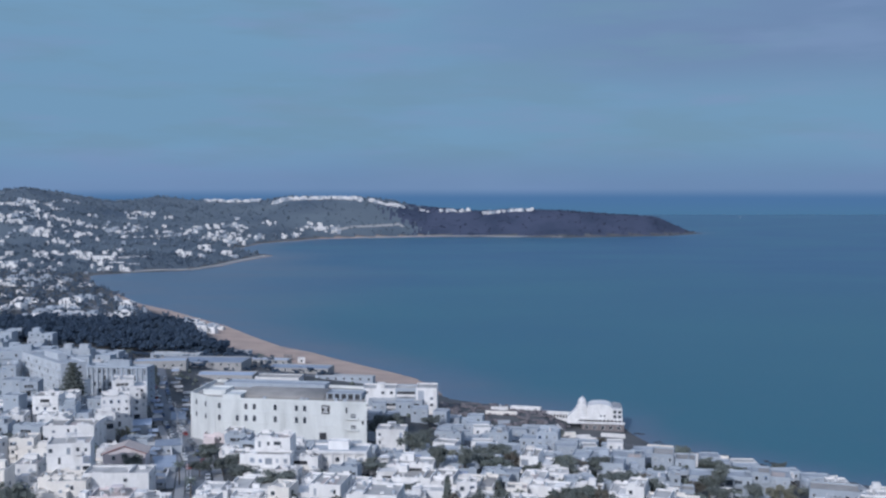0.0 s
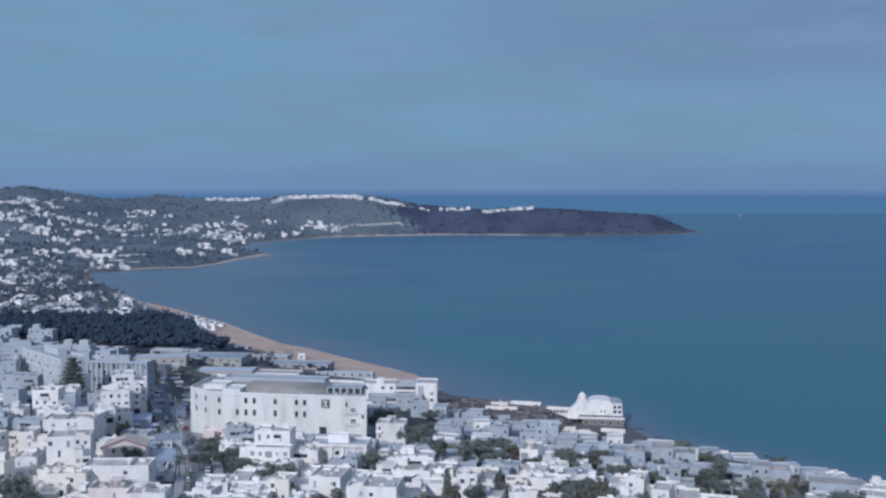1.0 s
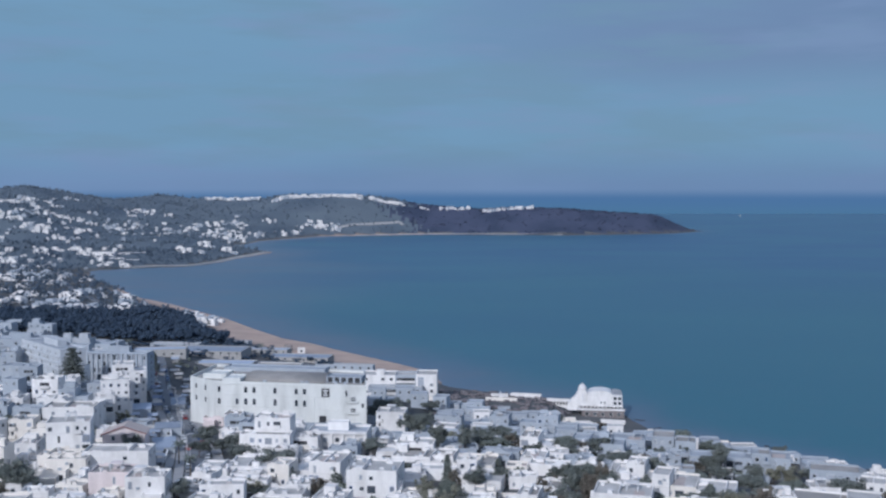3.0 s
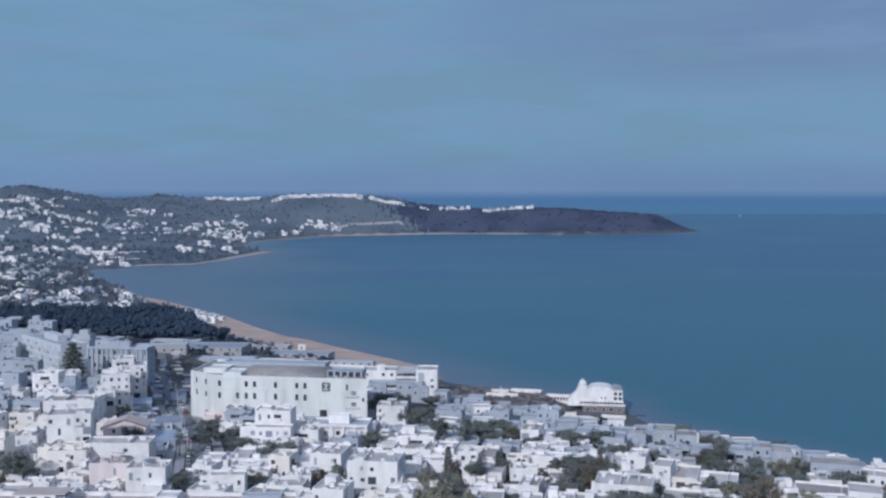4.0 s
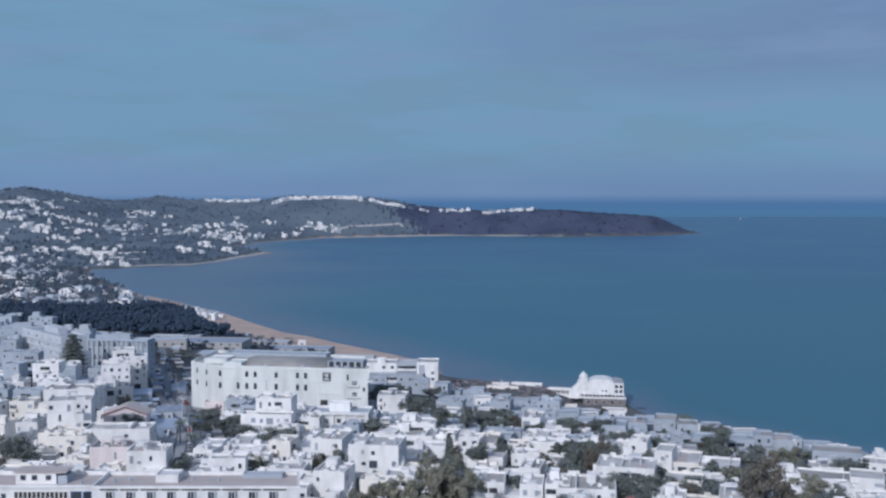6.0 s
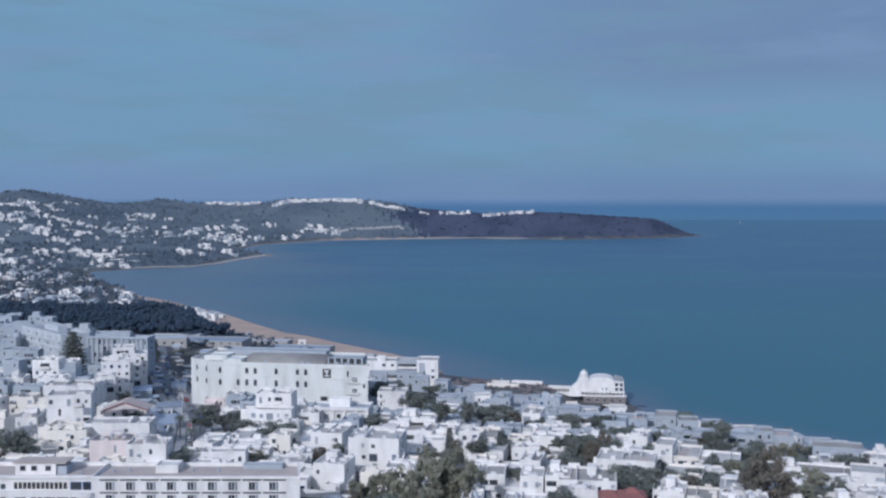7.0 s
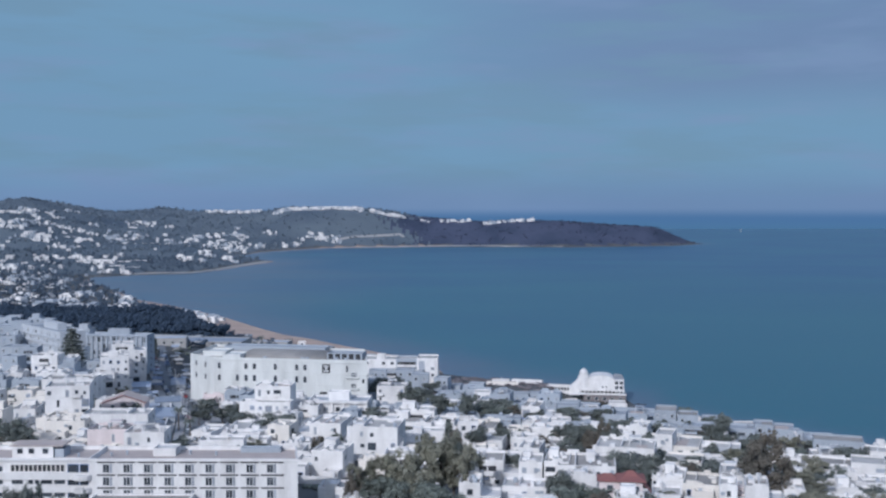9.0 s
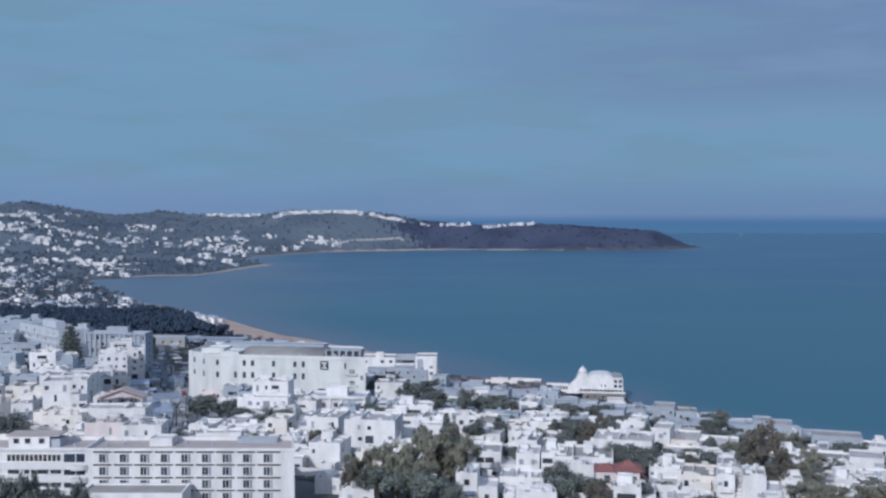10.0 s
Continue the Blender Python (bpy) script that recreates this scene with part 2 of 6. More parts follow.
# ---- the lie of the land: coastline, heights ----
# coastline from the right-hand edge of the town round the bay to the cape and back behind it
COAST = [(900, -3000), (560, 0), (345, 245), (262, 340), (190, 422), (162, 452), (143, 471), (124, 487), (101, 508), (95, 532), (92, 558), (60, 580), (30, 596),
         (0, 622), (-6, 655), (-18, 689), (-32, 709), (-52, 735), (-75, 765), (-99, 800), (-125, 827), (-157, 883), (-195, 955),
         (-225, 1000), (-250, 1037), (-277, 1078), (-326, 1140), (-352, 1190), (-399, 1285), (-436, 1345), (-474, 1425), (-503, 1515), (-466, 1546),
         (-436, 1574), (-378, 1604), (-354, 1690), (-345, 1780), (-312, 1955), (-335, 1995), (-420, 2150), (-410, 2380), (-300, 2620), (-40, 2730), (180, 2700), (310, 2680),
         (480, 2740), (600, 2790), (722, 2960), (640, 3060), (420, 3130), (100, 3300), (-300, 3500), (-900, 4200), (-2500, 6000), (-8000, 6000), (-8000, -3000)]


def land_distance(x, y):
    """Metres to the coastline, positive on land."""
    x, y = np.asarray(x, float), np.asarray(y, float)
    best, inside = np.full(x.shape, 1e9), np.zeros(x.shape, bool)
    for (ax, ay), (bx, by) in zip(COAST, COAST[1:] + COAST[:1]):
        dx, dy = bx - ax, by - ay
        t = np.clip(((x - ax) * dx + (y - ay) * dy) / (dx * dx + dy * dy), 0, 1)
        best = np.minimum(best, np.hypot(x - ax - t * dx, y - ay - t * dy))
        if ay != by:
            cross = ((ay > y) != (by > y)) & (x < dx * (y - ay) / dy + ax)
            inside ^= cross
    return np.where(inside, best, -best)


def smooth(a, b, v):
    t = np.clip((np.asarray(v, float) - a) / np.asarray(b - a, float), 0, 1)
    return t * t * (3 - 2 * t)


def ground_z(x, y):
    """Height of the bare ground over the sea."""
    x, y = np.asarray(x, float), np.asarray(y, float)
    s = land_distance(x, y)
    town = np.interp(y, [0, 215, 330, 450, 600, 900, 1500], [37, 31.5, 26, 17, 10, 7, 9])
    town = town + 9 * smooth(-118, -165, x) * smooth(375, 440, y) * (1 - smooth(600, 720, y))
    town = town - 6.5 * smooth(-15, 18, x) * smooth(392, 425, y) * (1 - smooth(500, 560, y))
    rocky = (1 - smooth(560, 700, y)) * (1 - 0.7 * smooth(100, 125, x))
    shore = np.where(s < 12, np.maximum(s, 0) * (0.06 + 0.34 * rocky), 12 * (0.06 + 0.34 * rocky) + (s - 12) * 0.105 + np.maximum(s - 90, 0) * 0.05)
    near = np.minimum(town, shore)
    near = near * (1 - 0.86 * smooth(50, 66, x) * smooth(482, 508, y) * (1 - smooth(565, 600, y)))
    side = x / np.maximum(y, 1500)
    crest = np.interp(side, [-0.55, -0.44, -0.414, -0.39, -0.372, -0.356, -0.335, -0.3085, -0.282, -0.269, -0.25, -0.203, -0.169, -0.0836, -0.0425, -0.0122, 0.008, 0.11, 0.139, 0.174, 0.2, 0.222, 0.245],
                      [99, 107, 114, 121, 117, 106, 98, 92, 95, 101, 102, 100, 98, 97, 84, 70, 63, 63, 54, 50, 46, 37, 20])
    run = np.interp(x, [-1000, -600, -420, -300, -100, 300, 600], [780, 640, 330, 230, 200, 150, 110])
    k = np.clip(s / run, 0, 1)
    far = crest * (0.35 * k + 0.65 * smooth(0.0, 1.0, k))
    far = far + smooth(60, 300, s) * 5 * np.sin(x / 47 + y / 81) * np.sin(y / 60 - x / 110)
    far = far * (1 - 0.9 * smooth(3000, 3400, y))
    w = smooth(1450, 2050, y)
    z = near * (1 - w) + far * w
    return np.where(s > 0, z, np.maximum(s * 0.05, -14))


# ---- the large structure: ground, sea ----
def axis(stops):
    """Grid lines: stretches of (from, to, step)."""
    v = []
    for lo, hi, step in stops:
        v += list(np.arange(lo, hi, step))
    return np.array(v + [stops[-1][1]], float)


def sheet(name, xs, ys, height, mat, **values):
    gx, gy = np.meshgrid(xs, ys)
    gz = height(gx, gy)
    nx, ny = len(xs), len(ys)
    i = np.arange(nx * ny).reshape(ny, nx)
    quads = np.stack([i[:-1, :-1], i[:-1, 1:], i[1:, 1:], i[1:, :-1]], -1).reshape(-1, 4)
    me = bpy.data.meshes.new(name)
    me.from_pydata(np.stack([gx, gy, gz], -1).reshape(-1, 3).tolist(), [], quads.tolist())
    me.polygons.foreach_set("use_smooth", [True] * len(me.polygons))
    for key, f in values.items():
        me.attributes.new(key, "FLOAT", "POINT").data.foreach_set("value", np.asarray(f(gx, gy), np.float32).ravel())
    me.materials.append(mat)
    return new(name, me)


def sandy(x, y):
    s = land_distance(x, y)
    width = np.interp(y, [630, 660, 700, 760, 806, 860, 917, 1000, 1100, 1200, 1260, 1650, 1700, 1950, 2000, 2600, 2650, 2900], [0, 40, 50, 52, 46, 36, 27, 22, 18, 12, 1, 1, 5, 6, 1, 2, 12, 10])
    return (1 - smooth(width - 5, width + 3, s)) * smooth(0.5, 2, width) * (1 - smooth(2300, 2400, y) * smooth(-80, 30, x))


def shallow(x, y):
    s = -land_distance(x, y)
    reach = np.interp(y, [300, 560, 590, 640, 740, 1000, 1200, 1500, 1600, 1750, 2600], [16, 34, 50, 80, 70, 110, 300, 460, 400, 180, 60])
    return (1 - smooth(0, reach, s)) * 0.95


def near_green(x, y):
    """Nearer water painted greener, where it mirrors less sky, out to a mile or so from the town."""
    wave = 140 * np.sin(x / 260 + y / 410) + 90 * np.sin(x / 97 - y / 150)
    return 0.85 * (1 - smooth(520, 1900, y + wave))


XS = axis([(-6000, -1500, 300), (-1500, -420, 27), (-420, -260, 10), (-260, 260, 5), (260, 900, 20), (900, 6000, 300)])
YS = axis([(-3000, 150, 150), (150, 620, 5), (620, 1300, 10), (1300, 3600, 22), (3600, 6000, 200)])
land = sheet("ground", XS, YS, ground_z, EARTH, sand=sandy)
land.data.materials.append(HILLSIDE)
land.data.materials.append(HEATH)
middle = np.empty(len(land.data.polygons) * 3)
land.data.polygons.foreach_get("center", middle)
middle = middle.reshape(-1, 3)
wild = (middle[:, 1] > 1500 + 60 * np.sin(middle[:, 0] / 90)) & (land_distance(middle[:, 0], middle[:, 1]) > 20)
# Past a ragged line the cape's faces take the cloud-shaded colour.
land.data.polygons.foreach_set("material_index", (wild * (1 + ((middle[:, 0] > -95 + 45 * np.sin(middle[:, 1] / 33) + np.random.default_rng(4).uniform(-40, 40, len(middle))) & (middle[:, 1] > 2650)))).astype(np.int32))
tagged(land, "sloping coastal ground with pinkish beach sand", "ground", kind="structure")
SX = axis([(-6000, -900, 300), (-900, 900, 20), (900, 6000, 300)])
SY = axis([(-3000, 200, 200), (200, 3200, 20), (3200, 6000, 200)])
tagged(sheet("water", SX, SY, lambda x, y: x * 0, SEA, shallow=shallow, near_green=near_green), "calm blue sea filling the wide bay", "sea", kind="structure")


# ---- mesh tools ----
def mesh(name, verts, faces, mats, slots=None, flat=True):
    me = bpy.data.meshes.new(name)
    me.from_pydata([tuple(v) for v in verts], [], faces)
    for m in mats if isinstance(mats, (list, tuple)) else [mats]:
        me.materials.append(m)
    if slots:
        me.polygons.foreach_set("material_index", slots)
    if not flat:
        me.polygons.foreach_set("use_smooth", [True] * len(faces))
    return me


class Shape:
    """Collects simple solids into one mesh."""

    def __init__(self):
        self.v, self.f = [], []

    def add(self, verts, faces):
        n = len(self.v)
        self.v += [tuple(p) for p in verts]
        self.f += [tuple(i + n for i in q) for q in faces]
        return self

    def box(self, x0, y0, z0, x1, y1, z1):
        return self.add([(x0, y0, z0), (x1, y0, z0), (x1, y1, z0), (x0, y1, z0), (x0, y0, z1), (x1, y0, z1), (x1, y1, z1), (x0, y1, z1)],
                        [(0, 3, 2, 1), (4, 5, 6, 7), (0, 1, 5, 4), (1, 2, 6, 5), (2, 3, 7, 6), (3, 0, 4, 7)])

    def prism(self, ring, z0, z1):
        """An upright solid over a ground plan given anticlockwise."""
        n = len(ring)
        return self.add([(x, y, z0) for x, y in ring] + [(x, y, z1) for x, y in ring],
                        [tuple(range(n))[::-1], tuple(range(n, 2 * n))] + [(i, (i + 1) % n, n + (i + 1) % n, n + i) for i in range(n)])

    def lathe(self, rings, n=12, x=0, y=0):
        """A turned solid: rings of (radius, height)."""
        base = len(self.v)
        for r, z in rings:
            self.v += [(x + r * math.cos(2 * math.pi * k / n), y + r * math.sin(2 * math.pi * k / n), z) for k in range(n)]
        for j in range(len(rings) - 1):
            for k in range(n):
                p, q = base + j * n + k, base + j * n + (k + 1) % n
                self.f.append((p, q, q + n, p + n))
        self.f.append(tuple(base + k for k in range(n))[::-1])
        self.f.append(tuple(base + (len(rings) - 1) * n + k for k in range(n)))
        return self

    def tray(self, x0, y0, x1, y1, z0, z1, rim, sink):
        """A block whose top is sunk behind a parapet."""
        a, b, c, d = x0 + rim, y0 + rim, x1 - rim, y1 - rim
        v = [(x0, y0, z0), (x1, y0, z0), (x1, y1, z0), (x0, y1, z0), (x0, y0, z1), (x1, y0, z1), (x1, y1, z1), (x0, y1, z1),
             (a, b, z1), (c, b, z1), (c, d, z1), (a, d, z1), (a, b, z1 - sink), (c, b, z1 - sink), (c, d, z1 - sink), (a, d, z1 - sink)]
        f = [(0, 3, 2, 1), (0, 1, 5, 4), (1, 2, 6, 5), (2, 3, 7, 6), (3, 0, 4, 7), (4, 5, 9, 8), (5, 6, 10, 9), (6, 7, 11, 10), (7, 4, 8, 11),
             (8, 9, 13, 12), (9, 10, 14, 13), (10, 11, 15, 14), (11, 8, 12, 15), (12, 13, 14, 15)]
        return self.add(v, f)

    def mesh(self, name, mat, flat=True):
        return mesh(name, self.v, self.f, mat, None, flat)


def part(name, shape, mat, parent, label="", m=None, flat=True):
    ob = new(name, shape if isinstance(shape, bpy.types.Mesh) else shape.mesh(name, mat, flat))
    ob.parent = parent
    if m is not None:
        ob.matrix_basis = m
    if label:
        tagged(ob, label)
    return ob


def thing(name, x, y, turn, label, category, group="", z=None):
    ob = new(name)
    ob.empty_display_size = 0.5
    ob.matrix_basis = pose(x, y, max(0.0, float(ground_z(x, y))) if z is None else z, 0, 0, turn)
    return tagged(ob, label, category, group)


made = {}


def once(key, build):
    """The mesh under this key, built the first time."""
    if key not in made:
        made[key] = build()
    return made[key]


def add_window(parent, x, y, z, w, h, side="front", frame_mat=None, glass=None, name="window"):
    """A framed window on a wall: x along the wall, y the wall's plane, z the sill."""
    fm, gm = frame_mat or FRAME, glass or GLASS
    w, h = round(w, 1), round(h, 1)

    def ring():
        t = 0.1
        rims = [(w / 2 + t, -t, h + t, 0.02), (w / 2 + t, -t, h + t, -0.07), (w / 2, 0, h, -0.07), (w / 2, 0, h, -0.015)]
        v = [p for a, lo, hi, y in rims for p in ((-a, y, lo), (a, y, lo), (a, y, hi), (-a, y, hi))]
        f = [(4 * r + k, 4 * r + (k + 1) % 4, 4 * r + 4 + (k + 1) % 4, 4 * r + 4 + k) for r in range(3) for k in range(4)] + [(12, 13, 14, 15)]
        return mesh("window", v, f, [fm, gm], [0] * 12 + [1])

    turn = {"front": 0, "right": 90, "back": 180, "left": -90}[side]
    place = {"front": (x, y), "right": (y, x), "back": (x, y), "left": (y, x)}[side]
    return part(name, once(("ring", w, h, fm.name, gm.name), ring), None, parent, m=pose(place[0], place[1], z, 0, 0, turn))


FLOOR = 3.1
built = []      # centre, half width and half depth of what stands in the town
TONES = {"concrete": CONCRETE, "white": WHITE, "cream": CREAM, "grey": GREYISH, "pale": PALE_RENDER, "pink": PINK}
ROOFS = {"white": ROOF_WHITE, "cream": ROOF_WHITE, "grey": PALE_ROOF, "pink": ROOF_GREY}
WORDS = {"white": "white limewashed", "cream": "cream rendered", "grey": "shade-toned grey rendered", "pink": "pale pink rendered"}


def house(x, y, w, d, floors, turn=0, tone="white", extras=2, name="house", top=None):
    """A flat-roofed cubic house; its front looks inland. top: the parapet's height over the sea, where the plot is banked up."""
    rng = random.Random(int(x * 37 + y * 91))
    word = {1: "single-storey", 2: "two-storey", 3: "three-storey", 4: "four-storey", 5: "five-storey", 6: "six-storey"}[floors]
    t = thing(name, x, y, turn, f"{WORDS[tone]} {word} flat-roofed house with parapet and small windows", "house", "houses of the seaside town",
              z=None if top is None else top - floors * FLOOR - 0.7)
    a = radians(turn)
    built.append((x - math.sin(a) * d / 2, y + math.cos(a) * d / 2, w / 2, d / 2))
    wall = TONES[tone]
    H = floors * FLOOR + 0.7
    step = extras > 0 and rng.random() < 0.45 and floors > 1 and w > 8
    cut = w * rng.uniform(0.3, 0.5)
    sgn = rng.choice((-1, 1))
    if step:
        a, b = (-w / 2, w / 2 - cut) if sgn < 0 else (-w / 2 + cut, w / 2)
        lo, hi = (b, w / 2) if sgn < 0 else (-w / 2, a)
        part("wing", Shape().tray(lo + (0.003 if sgn < 0 else 0), 0.6, hi - (0.003 if sgn > 0 else 0), d - 0.4, -9, H - FLOOR, 0.25, 0.6), wall, t)
        spans = [(a, b, 0.0, floors), (lo, hi, 0.6, floors - 1)]
    else:
        a, b = -w / 2, w / 2
        spans = [(a, b, 0.0, floors)]
    body = Shape().tray(a, 0, b, d, -9, H, 0.25, 0.7)
    if extras:
        for _ in range(rng.randint(1, 4)):      # raised lengths of parapet
            long, rise, at = rng.uniform(1.0, 3.0), rng.uniform(0.25, 0.9), rng.uniform(a, b - 3.0) if b - a > 3.5 else a
            edge = rng.choice((0.0, d - 0.25))
            body.box(at + 0.004, edge + 0.004, H - 0.3, min(at + long, b - 0.004), edge + 0.246, H + rise)
        for _ in range(rng.randint(1, 4)):      # low roof blocks and skylights
            bw, bd, rise = rng.uniform(0.7, 2.6), rng.uniform(0.7, 2.0), rng.uniform(0.3, 1.3)
            px, py = rng.uniform(a + 0.4, max(a + 0.5, b - bw - 0.4)), rng.uniform(0.4, max(0.5, d - bd - 0.4))
            body.box(px, py, H - 0.8, px + bw, py + bd, H - 0.66 + rise)
        if rng.random() < 0.3 and d > 6:      # outside stair along the flank
            side = rng.choice((-1, 1))
            x0, x1 = (b + 0.004, b + 1.1) if side > 0 else (a - 1.1, a - 0.004)
            for k in range(5):
                body.box(x0, 0.6 + 0.9 * k, -5, x1, 1.498 + 0.9 * k, 0.6 + 0.6 * k)
    part("wall", body, wall, t)
    roof = Shape()
    roof.box(a + 0.26, 0.26, H - 0.75, b - 0.26, d - 0.26, H - 0.66)
    part("roof", roof, ROOFS[tone] if rng.random() < 0.8 else ROOF_GREY, t, "roof screed behind the parapet")
    annex = extras and w > 7 and rng.random() < 0.55
    if annex:
        aw = w * rng.uniform(0.35, 0.6)
        ax = rng.uniform(-w / 2 + aw / 2, w / 2 - aw / 2)
        part("annex", Shape().tray(ax - aw / 2, -rng.uniform(2.2, 3.6), ax + aw / 2, -0.003, -5, FLOOR * rng.uniform(0.75, 1.0), 0.2, 0.5), wall, t)
    if rng.random() < 0.45:
        px, pw = rng.uniform(a + 1.5, b - 1.5), rng.uniform(1.2, 2.6)
        part("roof_patch", Shape().box(max(a + 0.3, px - pw), d * 0.2, H - 0.657, min(b - 0.3, px + pw), d * rng.uniform(0.5, 0.9), H - 0.6), ROOF_GREY if rng.random() < 0.6 else ROOF_GRAVEL, t, "darker patch of roofing")
    if rng.random() < 0.5 and w > 6:
        px = rng.uniform(a + 2, b - 2)
        part("roof_wall", Shape().box(px - 0.12, 0.27, H - 0.66, px + 0.12, d - 0.27, H + rng.uniform(0.1, 0.7)), wall, t)
    loggia = floors > 1 and extras and rng.random() < 0.28
    blank = rng.choice((0.2, 0.35, 0.55, 0.8) if floors < 3 else (0.15, 0.3))
    for lo, hi, face, n in spans:
        for k in range(n):
            z = k * FLOOR + 1.0
            count = max(1, int((hi - lo) / 2.7))
            if k and rng.random() < (0.5 if floors < 3 else 0.85):
                part("string_course", Shape().box(lo + 0.02, face - 0.1, k * FLOOR - 0.1, hi - 0.02, face - 0.003, k * FLOOR + 0.12), wall, t)
            if loggia and k == n - 1 and hi - lo > 4.5:
                mid, half = (lo + hi) / 2 + rng.uniform(-0.6, 0.6), min(rng.uniform(1.5, 2.6), (hi - lo) / 2 - 0.8)
                # No recess is cut; the panel's dark colour paints the loggia's shade.
                part("loggia", Shape().box(mid - half, face - 0.02, z - 0.8, mid + half, face + 0.03, z + 1.35), SHADE, t, "dark panel standing for the shade of a loggia")
                part("balcony", Shape().tray(mid - half - 0.2, face - 1.1, mid + half + 0.2, face - 0.023, z - 1.0, z + 0.05, 0.1, 0.95), wall, t)
                piers = rng.choice((0, 1, 2))
                for q in range(piers):
                    cx = mid + (q + 1) * 2 * half / (piers + 1) - half
                    part("pier", Shape().box(cx - 0.12, face - 0.2, z + 0.06, cx + 0.12, face - 0.023, z + 1.35), wall, t)
                continue
            for j in range(count):
                if rng.random() < blank or (annex and k == 0 and rng.random() < 0.5):
                    continue
                cx = lo + (j + 0.5) * (hi - lo) / count + rng.uniform(-0.2, 0.2)
                tall = rng.random() < 0.25
                wide = rng.random() < 0.16
                ww = min(2.6 if wide else rng.choice((0.7, 0.8, 1.0, 1.2)), (hi - lo) / count - 0.6)
                add_window(t, cx, face, z - (0.7 if tall or wide else 0), ww, 2.1 if tall or wide else rng.choice((1.0, 1.3)), frame_mat=BLUE if rng.random() < 0.2 else FRAME, glass=SHUTTER if rng.random() < 0.4 else GLASS)
                if tall and k > 0 and rng.random() < 0.7:
                    part("balcony", once(("balcony", tone), lambda: Shape().tray(-1.3, -1.0, 1.3, -0.003, -0.18, 0.9, 0.1, 0.9).mesh("balcony", wall)), None, t, m=pose(cx, face, z - 0.75))
    for k in range(floors):
        for side, plane in (("right", w / 2), ("left", -w / 2)):
            if step and k == floors - 1 and ((sgn < 0) == (side == "right")):
                continue
            for j in range(max(1, int(d / 5))):
                if rng.random() < 0.55:
                    add_window(t, (j + 0.5) * d / max(1, int(d / 5)), plane, k * FLOOR + 1.0, rng.choice((0.8, 1.1)), 1.2, side)
    if rng.random() < 0.4:
        part("cornice", Shape().box(a - 0.08, -0.12, H - 0.9, b + 0.08, -0.003, H - 0.72), wall, t)
    for _ in range(rng.choice((0, 0, 1, 1, 2))):
        part("air_unit", once("ac", lambda: Shape().box(-0.45, -0.38, 0, 0.45, -0.003, 0.65).mesh("air_unit", GREYISH)), None, t, m=pose(rng.uniform(a + 0.6, b - 0.6), 0, rng.uniform(2.2, max(2.3, H - 1.8))))
    if rng.random() < 0.16 and w > 6:
        ax = rng.uniform(a + 1.6, b - 1.6)
        part("awning", once("awning", lambda: Shape().add([(-1.5, -1.3, -0.5), (1.5, -1.3, -0.5), (1.5, -0.003, 0), (-1.5, -0.003, 0), (-1.5, -1.3, -0.45), (1.5, -1.3, -0.45), (1.5, -0.003, 0.05), (-1.5, -0.003, 0.05)],
             [(0, 3, 2, 1), (4, 5, 6, 7), (0, 1, 5, 4), (1, 2, 6, 5), (2, 3, 7, 6), (3, 0, 4, 7)]).mesh("awning", AWNING)), None, t, "blue-grey cloth awning", m=pose(ax, 0, 2.75))
    for _ in range(rng.choice((0, 0, 1, 1)) if extras else 0):
        part("satellite_dish", once("dish", lambda: Shape().lathe([(0.08, -0.9), (0.05, -0.06), (0.45, 0.0), (0.55, 0.12), (0.5, 0.12), (0.1, 0.03)], 10).mesh("satellite_dish", FRAME)), None, t, m=pose(rng.uniform(a + 0.6, b - 0.6), rng.uniform(0.6, d - 0.6), H + 0.2, 38, 0, rng.uniform(-30, 30)))
    if rng.random() < 0.15 and w > 7 and d > 7:
        gx, gw, gd = rng.uniform(a + 2.2, b - 2.2), 3.4, 3.0
        slab = part("roof_canopy", once(("canopy", tone), lambda: Shape().box(-gw / 2, -gd / 2, 2.2, gw / 2, gd / 2, 2.35).mesh("roof_canopy", wall)), None, t, m=pose(gx, d * 0.55, H - 0.66))
        for sx in (-1, 1):
            for sy in (-1, 1):
                part("post", once("cpost", lambda: Shape().box(-0.1, -0.1, 0, 0.1, 0.1, 2.197).mesh("post", FRAME)), None, slab, m=pose(sx * 1.5, sy * 1.3, 0))
    if extras and w > 6:
        if rng.random() < 0.22:
            rw, rd = rng.uniform(2.2, min(4.5, w * 0.4)), rng.uniform(2.2, 3.6)
            rx, ry = rng.uniform(a + 0.5 + rw / 2, b - 0.5 - rw / 2), rng.uniform(d * 0.5, d - rd - 0.2)
            stair = part("stair_room", Shape().tray(-rw / 2, 0, rw / 2, rd, 0, 2.3, 0.15, 0.2), wall, t, m=pose(rx, ry, H - 0.66))
            part("door", Shape().box(-0.4, -0.05, 0, 0.4, 0.02, 1.9), SHUTTER, stair, m=pose(rw / 2, rd / 2, 0.01, 0, 0, 90))
        for _ in range(rng.randint(0, extras)):
            px, py = rng.uniform(a + 1, b - 1), rng.uniform(1, d - 1)
            if rng.random() < 0.5:
                part("water_tank", once("tank", lambda: Shape().lathe([(0.5, 0), (0.55, 0.1), (0.55, 1.0), (0.4, 1.15), (0.15, 1.2)], 10).mesh("water_tank", GREYISH, False)), None, t, m=pose(px, py, H - 0.66))
            else:
                part("chimney", once("chim", lambda: Shape().lathe([(0.5, 0), (0.5, 1.3), (0.65, 1.32), (0.65, 1.45)], 4).mesh("chimney", WHITE)), None, t, m=pose(px, py, H - 0.66))
    return t


